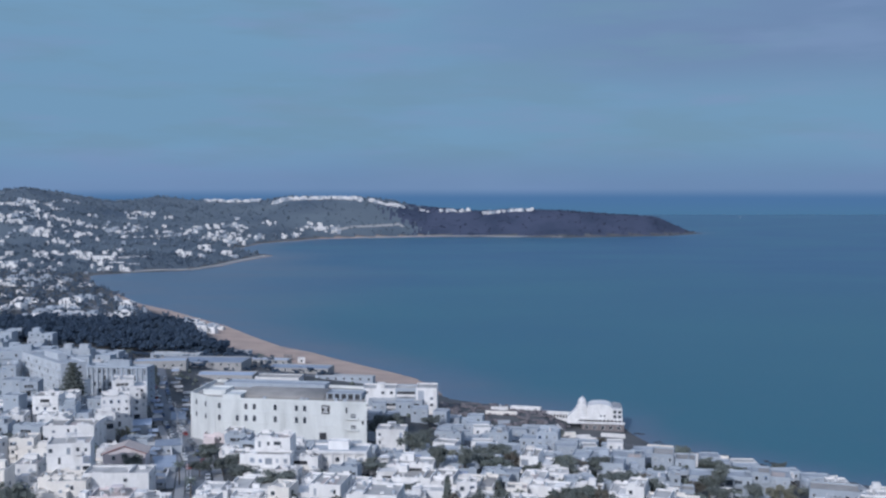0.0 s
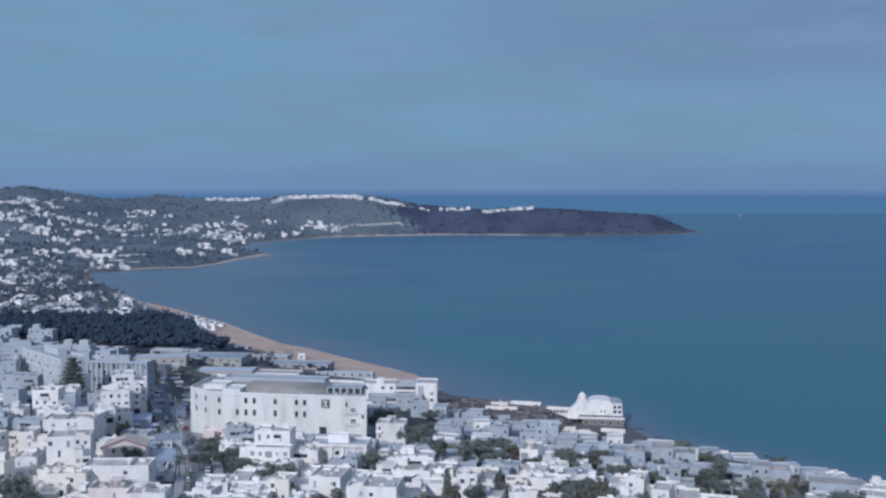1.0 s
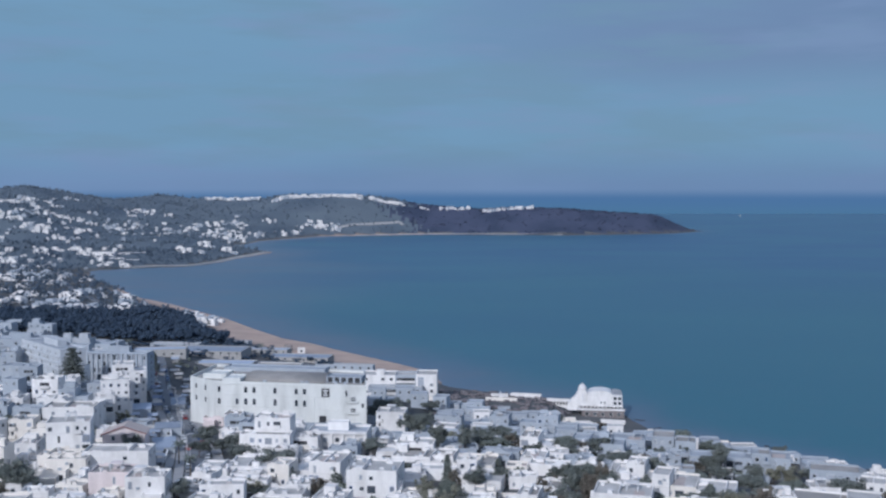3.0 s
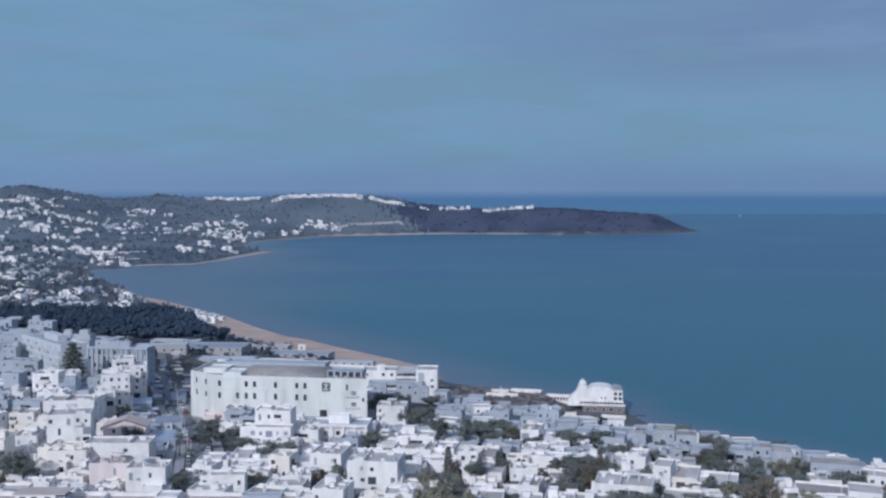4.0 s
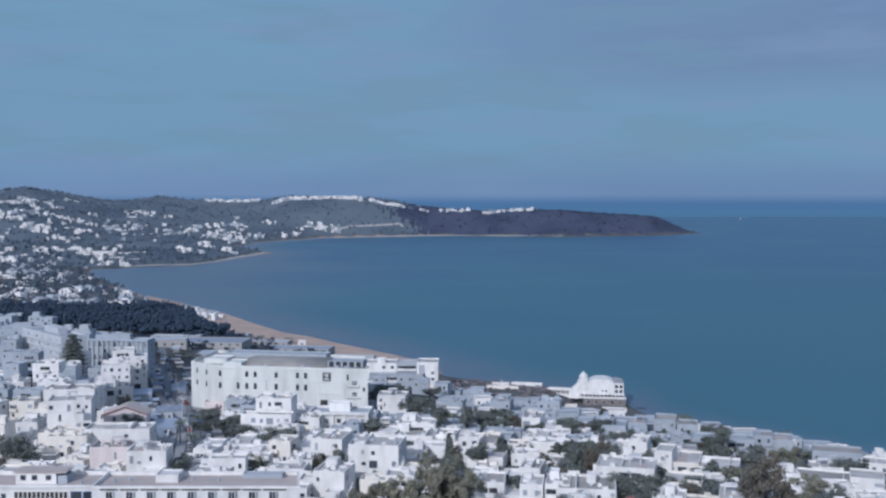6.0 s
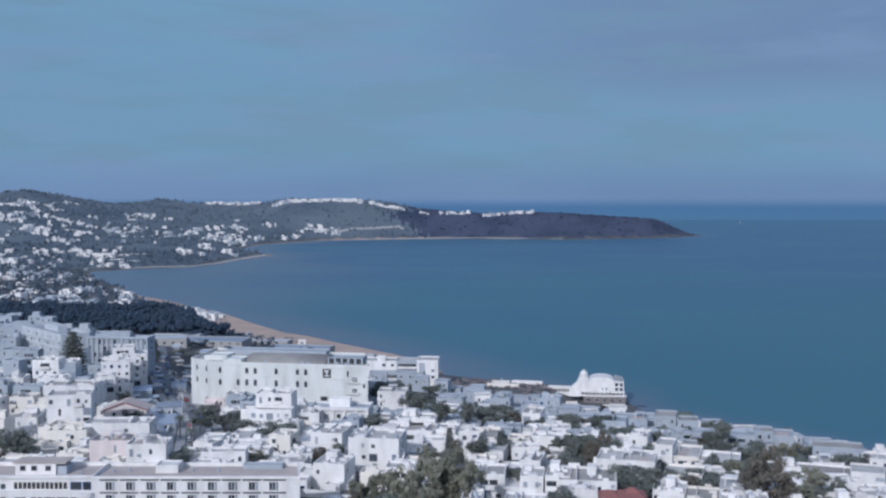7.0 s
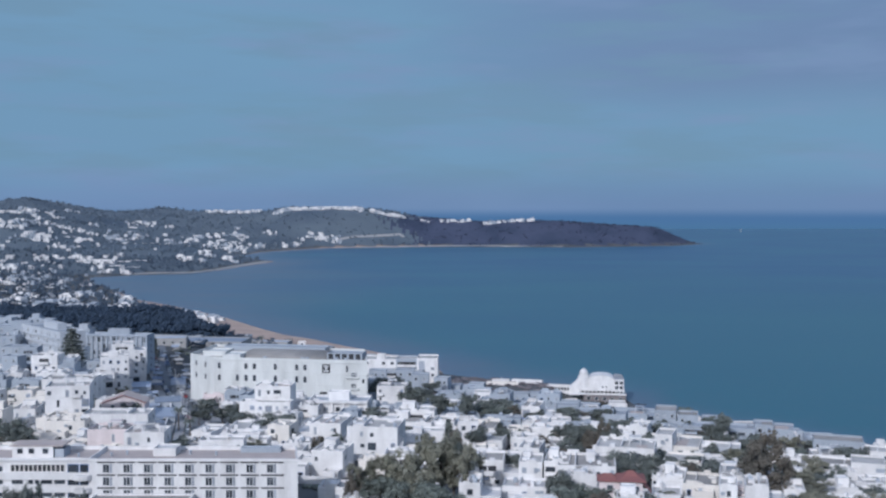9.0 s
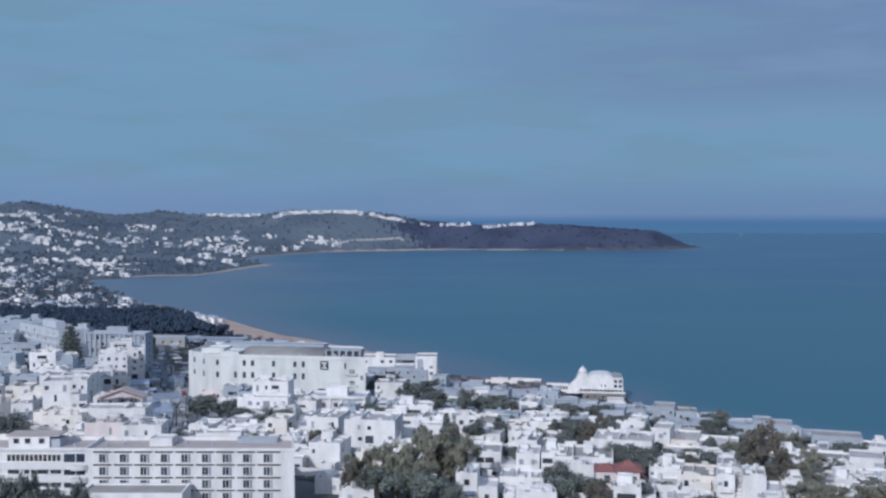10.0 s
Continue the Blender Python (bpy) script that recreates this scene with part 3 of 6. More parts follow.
# ---- the large buildings ----
def arch_window(parent, x, y, z, w, h, side_turn=0):
    """A tall round-headed window with a raised surround."""
    def outline(a, b, n=8):
        pts = [(-a, 0), (a, 0)]
        return pts + [(a * math.cos(math.pi * k / n), b - a + a * math.sin(math.pi * k / n)) for k in range(n + 1)]

    def ring():
        o, i = outline(w / 2 + 0.16, h + 0.16), outline(w / 2, h)
        n = len(o)
        v = [(p, q, r) for ring_, q in ((o, 0.02), (o, -0.10), (i, -0.10), (i, 0.02)) for p, r in ring_]
        f = [(a * n + k, a * n + (k + 1) % n, ((a + 1) % 4) * n + (k + 1) % n, ((a + 1) % 4) * n + k) for a in range(4) for k in range(n)]
        return Shape().add(v, f).mesh("window_frame", FRAME)

    def pane():
        i = outline(w / 2, h)
        n = len(i)
        v = [(p, -0.03, r) for p, r in i] + [(p, 0.015, r) for p, r in i]
        return Shape().add(v, [tuple(range(n)), tuple(range(n, 2 * n))[::-1]] + [((k + 1) % n, k, n + k, n + (k + 1) % n) for k in range(n)]).mesh("pane", GLASS)

    ob = part("window", once(("aring", w, h), ring), None, parent, m=pose(x, y, z, 0, 0, side_turn))
    part("pane", once(("apane", w, h), pane), None, ob)


def barrel(x0, x1, y0, y1, z, rise, n=14):
    """A vaulted roof whose ridge runs along x."""
    s, v = Shape(), []
    for x in (x0, x1):
        v += [(x, y0 + (y1 - y0) * (0.5 - 0.5 * math.cos(math.pi * k / n)), z + rise * math.sin(math.pi * k / n)) for k in range(n + 1)]
    m = n + 1
    f = [(k, m + k, m + k + 1, k + 1) for k in range(n)] + [(n, m + n, m, 0), tuple(range(m)), tuple(range(m, 2 * m))[::-1]]
    return s.add(v, [q[::-1] for q in f])


def mall():
    t = thing("shopping_centre", -96, 441, -9.6, "long white shopping centre with arched windows and grey vaulted roof", "shopping centre", z=15.5)
    H = 21.2
    ring = [(0, 0), (66, 0), (56.5, 34), (-14, 40), (-13.4, 9)]
    part("wall", Shape().prism(ring, -4, H - 1.2), MALL_WALL, t)
    rim = [(Vector((x, y)), Vector((ring[(k + 1) % 5]))) for k, (x, y) in enumerate(ring)]
    for k, (p, q) in enumerate(rim):
        d = (q - p).normalized()
        n = Vector((-d.y, d.x)) * 0.4
        a, b = p + d * 0.01, q - d * (0.01 if k else 0.0)
        part("parapet", Shape().prism([tuple(a), tuple(b), tuple(b + n - d * 0.42), tuple(a + n + d * 0.42)], H - 1.197, H), MALL_WALL, t)
    for z, out, tall in ((15.2, 0.22, 0.35), (H - 1.3, 0.3, 0.3), (10.4, 0.2, 0.3)):
        part("cornice", Shape().box(0.0, -out, z, 66, -0.003, z + tall), MALL_WALL, t, "projecting white string course")
    for x in (0.7, 22.5, 30.5, 43.5, 55.8, 65.3):
        part("pilaster", Shape().box(x - 0.55, -0.16, -2, x + 0.55, -0.003, 15.19), MALL_WALL, t)
    for x in (14.6, 18.2, 27.2, 36.3, 39.8):
        arch_window(t, x, 0, 16.6, 1.3, 2.4)
    for x in (10.8, 14.6, 18.2, 27.2, 36.3, 39.8):
        arch_window(t, x, 0, 11.6, 1.3, 2.6)
    for z in (16.6, 11.6):
        arch_window(t, 3.0, 0, z, 1.2, 2.4)
        for k in (0.3, 0.72):
            arch_window(t, -13.4 * k, 9 * k, z, 1.1, 2.2, -33.9)
    for z in (14.0, 9.4):
        part("balcony", Shape().box(57.2, -0.9, z - 0.2, 62.5, -0.003, z + 0.5), MALL_WALL, t)
        add_window(t, 60.3, 0, z + 0.55, 2.2, 1.5)
    add_window(t, 57.5, 0, 16.4, 0.8, 2.4)
    add_window(t, 64.3, 0, 12.0, 0.9, 1.6)
    for x, w, h in ((24.6, 2.6, 3.0), (33.6, 2.2, 2.8), (47.5, 3.0, 3.0), (8.0, 2.0, 2.6)):
        part("doorway", Shape().box(x - w / 2, -0.05, 5.0, x + w / 2, 0.02, 5.0 + h), SHADE, t, "dark doorway onto the terrace")
    sign = part("sign_panel", Shape().box(47.0, -0.2, 15.8, 50.4, -0.003, 19.3), IRON, t, "square dark sign board with pale mark")
    part("sign_mark", Shape().box(47.6, -0.26, 18.2, 49.8, -0.203, 18.8), FRAME, sign)
    part("sign_mark", Shape().box(48.3, -0.26, 17.2, 49.2, -0.203, 18.1), FRAME, sign)
    part("sign_mark", Shape().box(47.6, -0.26, 16.3, 49.8, -0.203, 16.9), FRAME, sign)
    part("roof", Shape().prism([(0.5, 0.6), (65.4, 0.6), (56.2, 33.2), (-13, 39), (-12.6, 9.2)], H - 1.19, H - 1.1), ROOF_GREY, t)
    part("vaulted_roof", barrel(11, 46, 6, 26, H - 1.0, 2.4), ROOF_GREY, t, "long grey barrel-vaulted roof", flat=False)
    part("roof_block", Shape().tray(3.5, 2, 11.5, 12, H - 1.09, H + 0.9, 0.25, 0.4), MALL_WALL, t)
    part("roof_block", Shape().tray(-8, 10, 2, 20, H - 1.09, H + 1.1, 0.25, 0.5), MALL_WALL, t)
    part("roof_block", Shape().tray(-6, 29, 40, 38, H - 1.09, H + 0.9, 0.25, 0.5), GREYISH, t)
    gallery = part("roof_gallery", Shape().tray(46.5, 9, 61.5, 17, H - 1.09, H + 1.6, 0.25, 0.5), GREYISH, t, "roof gallery with dark arched openings")
    for k in range(5):
        part("opening", Shape().box(-1.0, -0.06, 0, 1.0, 0.02, 2.2), SHADE, gallery, m=pose(48.2 + 2.9 * k, 9, H - 0.95))
    for x, y in ((38, 2.2), (40, 2.4), (22, 2.0), (52, 4), (56, 3.4)):
        part("air_unit", once("air", lambda: Shape().box(-0.6, -0.5, 0, 0.6, 0.5, 1.5).mesh("air_unit", GREYISH)), None, t, m=pose(x, y, H - 1.09))


mall()


def hotel():
    base = 27.5
    t = thing("hotel", -77, 230, 0, "long white hotel block with rows of balconied rooms and flat roof", "hotel", z=base)
    top = 44.0 - base
    part("wall", Shape().prism([(0, 0), (45.2, 0), (43.2, 12.5), (0, 12.5)], -4, top - 0.96), WHITE, t)
    part("parapet", Shape().box(0, 0, top - 0.957, 45.2, 0.35, top), WHITE, t)
    part("parapet", Shape().box(0, 12.15, top - 0.957, 43.2, 12.5, top), WHITE, t)
    part("parapet", Shape().prism([(44.79, 0.354), (45.14, 0.354), (43.25, 12.146), (42.9, 12.146)], top - 0.957, top), WHITE, t)
    part("wing", Shape().tray(-60, 0.5, -0.003, 12.9, -4, top, 0.35, 0.9), WHITE, t)
    part("roof", Shape().prism([(0.36, 0.36), (44.7, 0.36), (42.85, 12.1), (0.36, 12.1)], top - 0.95, top - 0.86), ROOF_GRAVEL, t, "pinkish gravel roof")
    part("roof", Shape().box(-59.6, 0.9, top - 0.95, -0.38, 12.5, top - 0.86), ROOF_GRAVEL, t, "pinkish gravel roof")
    part("coping", Shape().box(-0.1, -0.08, top - 0.4, 45.3, -0.003, top - 0.1), WHITE, t)
    part("coping", Shape().box(-60, 0.1, top - 0.62, -0.11, 0.497, top - 0.1), WHITE, t)
    rows = [41.0, 38.2, 35.4, 32.6, 29.8]
    for z in rows:
        for c in range(9):
            x = 3.6 + 4.45 * c
            add_window(t, x - 0.35, 0, z - base, 0.6, 1.7)
            add_window(t, x + 0.35, 0, z - base, 0.6, 1.7)
            part("shutter", once("shut", lambda: Shape().box(-0.22, -0.09, -0.1, 0.22, -0.003, 1.8).mesh("shutter", SHUTTER)), None, t, m=pose(x + 1.05, 0, z - base))
            part("railing", once("rail", lambda: Shape().box(-1.95, -0.14, -0.14, 1.95, -0.003, 0.16).mesh("railing", IRON)), None, t, "dark strip above the window", m=pose(x, 0, z - base + 2.2))
        part("railing", Shape().box(-0.6, -0.14, -0.14, 0.6, -0.003, 0.16), IRON, t, m=pose(41.6, 0, z - base + 2.2))
        part("parapet", Shape().box(-60, 0.0, z - base - 1.65, -0.1, 0.497, z - base - 0.1), WHITE, t)
        if z == rows[0]:
            part("opening", Shape().box(-17.4, 0.48, z - base + 0.1, -5.4, 0.53, z - base + 1.55), SHADE, t, "long dark window band")
            for c in range(13):
                part("pier", once("bandpier", lambda: Shape().box(-0.11, -0.14, 0.1, 0.11, -0.023, 1.55).mesh("pier", CREAM)), None, t, m=pose(-17.3 + 0.98 * c, 0.5, z - base))
        else:
            for x, w in ((-15.9, 2.4), (-13.0, 1.1), (-11.6, 0.9), (-9.5, 2.4), (-6.7, 2.3)):
                add_window(t, x, 0.5, z - base + 0.15, w, 1.1)
        for x, w in ((-3.7, 2.3), (-1.3, 1.7)):
            add_window(t, x, 0.5, z - base - 0.1, w, 1.7, frame_mat=BLUE)
        part("balcony", Shape().lathe([(2.1, -1.6), (2.2, -1.5), (2.2, -0.55), (2.0, -0.5)], 14, -1.6, 0.6), WHITE, t, "rounded white balcony front", m=pose(0, 0, z - base))
        for c in range(6):
            add_window(t, -19.6 - 1.5 * c, 0.5, z - base + 0.1, 1.0, 1.1)
        for c in range(15):
            add_window(t, -27.6 - 2.2 * c, 0.5, z - base + 0.1, 1.3, 1.1)
    part("canopy_wing", Shape().tray(1.5, -9, 23, -0.7, -4, 36.6 - base, 0.4, 0.5), WHITE, t, "low front wing with grey flat roof")
    part("wing_roof", Shape().box(1.95, -8.5, 36.1 - base, 22.5, -1.1, 36.2 - base), ROOF_GREY, t)
    pent = part("roof_house", Shape().tray(-18.5, 4.5, -9.5, 9.5, top - 0.86, top + 1.7, 0.2, 0.3), WHITE, t)
    part("roof_slab", Shape().box(-19, 4.2, top + 1.703, -7.2, 9.8, top + 1.95), ROOF_GRAVEL, t)
    for x, w in ((-16.8, 1.2), (-14.3, 1.2), (-11.2, 1.2)):
        add_window(t, x, 4.5, top + 0.1, w, 1.1)
    part("lean_to", Shape().box(-9.4, 5.0, top - 0.86, -7.3, 9, top + 1.0), GREYISH, t)
    part("roof_house", Shape().tray(12.2, 6, 17.2, 11, top - 0.86, top + 0.9, 0.2, 0.3), WHITE, t)
    part("roof_house", Shape().tray(31, 9.5, 40, 12, top - 0.86, top + 0.2, 0.2, 0.3), GREYISH, t)
    for x, y in ((3, 6), (6, 7.5), (20, 8), (26, 7), (-4, 5), (-24, 6), (-34, 7)):
        part("roof_vent", once("vent", lambda: Shape().lathe([(0.25, 0), (0.25, 0.7), (0.4, 0.72), (0.1, 0.95)], 8).mesh("roof_vent", GREYISH)), None, t, m=pose(x, y, top - 0.86))


hotel()


def pavilion():
    """The domed pavilion on columns at the water's edge."""
    t = thing("domed_pavilion", 78, 540, -8, "white domed pavilion on columns over the shore", "pavilion", z=1.0)
    part("deck", Shape().box(-9, -1, 4.6, 13.6, 14, 5.2), WHITE, t)
    # Shade under the deck, painted as a dark solid block.
    part("plinth", Shape().box(-8, 1.6, -3, 12.6, 13, 4.597), SHADE, t, "solid block coloured dark as the shade behind the columns")
    part("terrace", Shape().box(-10, -3.2, 3.0, 14.6, 1.5, 3.3), WHITE, t, "white terrace slab")
    base = part("lower_storey", Shape().box(-7, -2.8, -8, 14.2, 1.4, 2.997), BROWN_WALL, t, "brown stone lower storey")
    for k in range(5):
        add_window(t, -4.5 + 4.0 * k, -2.8, 0.4, 1.6, 1.5)
    for k in range(12):
        part("column", once("pavcol", lambda: Shape().lathe([(0.3, 3.303), (0.26, 4.1), (0.4, 4.4), (0.45, 4.597)], 8).mesh("column", WHITE)), None, t, m=pose(-8.4 + 1.95 * k, -0.5, 0))
    part("hall", Shape().box(-4.5, 0, 5.2, 8.3, 12, 9.8), WHITE, t)
    arch = [(8.3 - 12.8 * (0.5 - 0.5 * math.cos(math.pi * k / 16)), 9.8 + 2.7 * math.sin(math.pi * k / 16) ** 0.8) for k in range(17)]
    part("hall_vault", Shape().add([(x, y, z) for y in (0.0, 12.0) for x, z in arch], [tuple(range(17))[::-1], tuple(range(17, 34))] + [(k, k + 1, k + 18, k + 17) for k in range(16)] + [(16, 0, 17, 33)]), WHITE, t, "round white vault over the hall")
    part("wing", Shape().tray(8.303, -0.4, 13.2, 12, 5.2, 10.4, 0.25, 0.5), WHITE, t)
    for x in (9.6, 11.9):
        for z in (5.7, 8.1):
            add_window(t, x, -0.4, z, 1.5, 1.5)
    for x in (2.6, 4.4):
        add_window(t, x, 0, 6.0, 0.6, 1.0)
    part("rear_roof", Shape().add([(7.5, 6, 9.9), (13.4, 4, 9.9), (13.4, 13, 9.9), (7.5, 13, 9.9), (8.5, 9, 12.3), (12.6, 9, 11.6)], [(0, 1, 5, 4), (1, 2, 5), (2, 3, 4, 5), (3, 0, 4), (3, 2, 1, 0)]), VAULT_GREY, t, "low grey hipped roof")
    part("terrace_wall", Shape().box(-9, -1.0, 5.203, 8.2, -0.8, 6.1), WHITE, t)
    part("drum", Shape().lathe([(4.6, 5.2), (4.6, 7.4), (3.9, 7.45), (3.9, 9.3), (3.2, 9.35), (3.1, 11.2), (2.4, 11.25), (2.3, 12.4), (2.5, 12.5)], 8, -7.0, 4), WHITE, t, "stepped white drum")
    part("dome", Shape().lathe([(2.2, 12.5), (2.2, 13.0), (1.9, 13.9), (1.3, 14.7), (0.5, 15.2), (0.12, 15.4), (0.08, 16.2)], 16, -7.0, 4), WHITE, t, flat=False)
    part("stair_wing", Shape().add([(-14.5, 1, 2), (-9, 1, 2), (-9, 1, 10.6), (-14.5, 1, 5.4), (-14.5, 7, 2), (-9, 7, 2), (-9, 7, 10.6), (-14.5, 7, 5.4)],
                                   [(0, 1, 2, 3), (7, 6, 5, 4), (0, 4, 5, 1), (1, 5, 6, 2), (2, 6, 7, 3), (3, 7, 4, 0)]), WHITE, t)
    w = thing("arcaded_causeway", 50, 560, -14, "low white arcaded causeway leading to the pavilion", "causeway", z=2.0)
    part("wall", Shape().tray(-15, 0, 1.5, 5, -3, 5.2, 0.25, 0.9), WHITE, w)
    part("arcade", Shape().tray(1.503, 0.4, 18, 4, -3, 3.4, 0.25, 0.9), WHITE, w, "low white parapet walk on short arches")
    for k in range(4):
        part("opening", once("cwopen", lambda: Shape().box(-0.8, -0.05, 0, 0.8, 0.02, 1.6).mesh("opening", SHADE)), None, w, m=pose(-13 + 4.2 * k, 0, 2.2))
    for k in range(10):
        part("arch", once("cwarch", lambda: Shape().box(-0.5, -0.05, 0, 0.5, 0.02, 1.5).mesh("arch", SHADE)), None, w, m=pose(2.6 + 1.6 * k, 0.4, 0.9))


pavilion()


def apartment(x, y, w, d, floors, turn, tone="white", pilasters=False, label="white apartment block with regular windows", top=None):
    t = thing("apartment_building", x, y, turn, label, "apartment building", "apartment blocks", z=None if top is None else top - floors * FLOOR - 1.0)
    H = floors * FLOOR + 1.0
    part("wall", Shape().tray(-w / 2, 0, w / 2, d, -6, H, 0.3, 0.9), TONES[tone], t)
    part("roof", Shape().box(-w / 2 + 0.32, 0.32, H - 0.97, w / 2 - 0.32, d - 0.32, H - 0.88), PALE_ROOF, t)
    n = int(w / (2.5 if pilasters and floors > 3 else 3.6))
    for k in range(floors):
        for j in range(n):
            cx = -w / 2 + (j + 0.5) * w / n
            if pilasters or (j * 7 + k * 3) % 5 < (2 if tone == "white" else 3):
                add_window(t, cx, 0, k * FLOOR + (0.3 if pilasters else 0.9), 1.2 if pilasters and floors > 3 else 1.4, 2.2 if pilasters and floors > 3 else 1.5, glass=GLASS if (j + k) % 3 == 0 else SHUTTER)
        if tone != "white" and not pilasters and k:
            part("balcony", once(("band", w, tone), lambda: Shape().box(-w / 2 + 1, -0.8, -0.15, w / 2 - 1, -0.003, 0.75).mesh("balcony", TONES[tone])), None, t, m=pose(0, 0, k * FLOOR))
        for j in range(int(d / 4.5)):
            for side, plane in (("left", -w / 2), ("right", w / 2)):
                add_window(t, (j + 0.5) * d / int(d / 4.5), plane, k * FLOOR + 0.9, 1.1, 1.4, side)
    if pilasters:
        for j in range(n + 1):
            part("pilaster", once(("pil", H), lambda: Shape().box(-0.42, -0.7, -4, 0.42, -0.003, H - 0.9).mesh("pilaster", TONES[tone])), None, t, m=pose(-w / 2 + 0.5 + j * (w - 1) / n, 0, 0))
        part("cornice", Shape().box(-w / 2, -1.0, H - 0.897, w / 2, -0.003, H - 0.2), TONES[tone], t)
    built.append((x - math.sin(radians(turn)) * d / 2, y + d / 2, w / 2, d / 2))
    part("roof_house", Shape().tray(-w * 0.2, d * 0.45, w * 0.15, d * 0.8, H - 0.88, H + 2.2, 0.2, 0.3), TONES[tone], t)
    return t


# Cloud shade on these blocks comes from the pale and grey tones.
apartment(-202.4, 534.0, 52.0, 13.0, 5, -49, "pale", False, "long pale apartment block with rows of windows", 38.4)
apartment(-157.5, 513.0, 31.0, 8.0, 5, -8, "grey", True, "shade-toned grey public building with a row of tall pilasters", 37.6)
apartment(-236.0, 592.0, 30.0, 16.0, 4, 8, "grey", False, "shade-toned grey apartment block with long balconies")


def beach_hotel():
    """White terraced blocks between the shopping centre and the shore."""
    t = thing("beach_hotel", -41, 534, -2, "white terraced beach hotel of joined blocks", "hotel", z=9.5)
    # The GREYISH blocks carry blue shade in their render colour.
    for x0, x1, y0, d, h, mat in ((0, 17, 1.5, 14, 13.0, WHITE), (17.003, 27.5, 0, 12, 13.4, GREYISH), (27.503, 38, -1.0, 14, 13.9, WHITE), (4, 31, -7, 6.5, 8.6, GREYISH), (-6, 14, -13, 5.5, 5.4, WHITE)):
        block = part("wall", Shape().tray(x0, y0, x1, y0 + d, -4, h, 0.25, 0.7), mat, t)
        part("roof", Shape().box(x0 + 0.27, y0 + 0.27, h - 0.75, x1 - 0.27, y0 + d - 0.27, h - 0.66), ROOF_WHITE, block)
        for k in range(int(h / 3.2)):
            n = int((x1 - x0) / 4)
            for j in range(n):
                if (j + k) % 3 != 1:
                    add_window(t, x0 + (j + 0.5) * (x1 - x0) / n, y0, h - 3.2 * (k + 1) + 0.4, 1.5, 1.3, glass=SHUTTER if (j * k) % 2 else GLASS)
    part("stair_room", Shape().tray(7, 5, 11, 9, 12.3, 14.9, 0.2, 0.3), WHITE, t)
    # Flat panel: the recess's shade is only its grey colour.
    part("recess", Shape().box(28.4, -1.05, 1.0, 31.4, -0.98, 12.4), SHUTTER, t, "tall grey panel painted as a shaded recess in the end block")
    for x0, x1, y0, z in ((17.5, 27.2, 0, 9.6), (5, 30, -7, 5.0)):
        part("balcony", Shape().tray(x0, y0 - 1.3, x1, y0 - 0.003, z - 0.2, z + 0.8, 0.12, 0.9), WHITE, t)
        part("opening", Shape().box(x0 + 0.4, y0 - 0.03, z + 0.82, x1 - 0.4, y0 + 0.02, z + 2.2), SHADE, t)


beach_hotel()


def low_building(x, y, w, d, h, turn, wall, label, roof=None):
    t = thing("low_building", x, y, turn, label, "building", "sea-front buildings")
    part("wall", Shape().tray(-w / 2, 0, w / 2, d, -3, h, 0.25, 0.5), wall, t)
    part("roof", Shape().box(-w / 2 + 0.27, 0.27, h - 0.55, w / 2 - 0.27, d - 0.27, h - 0.46), roof or ROOF_WHITE, t)
    for k in range(int(w / 5)):
        add_window(t, -w / 2 + (k + 0.5) * w / int(w / 5), 0, 0.9, 1.4, 1.3)
    return t


low_building(-181, 716, 34, 8, 3.4, -6, GREYISH, "long low grey-white building with flat roof")
low_building(-150, 742, 30, 7, 2.6, -8, GREYISH, "low grey row of beach cabins")
low_building(-60, 642, 36, 6, 3.2, -10, GREYISH, "long low grey restaurant by the sea front")
low_building(-166, 622, 30, 12, 4.4, 8, CONCRETE, "grey hall with blue-grey sheet roof beside the street", SHEET)
low_building(-128, 618, 34, 14, 4.0, -4, CONCRETE, "long grey hall with blue-grey sheet roof", SHEET)
low_building(-96, 612, 26, 12, 4.6, -6, WHITE, "white hall with grey flat roof near the sea front", ROOF_GREY)
low_building(-120, 588, 30, 10, 3.6, -4, CONCRETE, "low concrete depot behind the shopping centre", SHEET)
low_building(-140, 690, 44, 6, 2.4, -10, CONCRETE, "long low concrete sea-front arcade", ROOF_GREY)
low_building(-120, 700, 36, 10, 3.4, -10, CONCRETE, "grey sea-front hall with blue-grey roof", SHEET)
low_building(-226, 705, 30, 8, 4.0, -4, GREYISH, "long low grey building beside the wood")
low_building(-152, 655, 56, 24, 2.8, -5, CONCRETE, "broad low market hall with blue-grey flat roof", SHEET)
low_building(-92, 668, 40, 16, 2.8, -9, CONCRETE, "broad low sea-front hall with blue-grey flat roof", SHEET)
low_building(-108, 742, 6, 5, 3.2, 10, BROWN_WALL, "small brown beach kiosk")
low_building(-97, 728, 5, 4, 3.6, 10, WHITE, "small white beach kiosk")


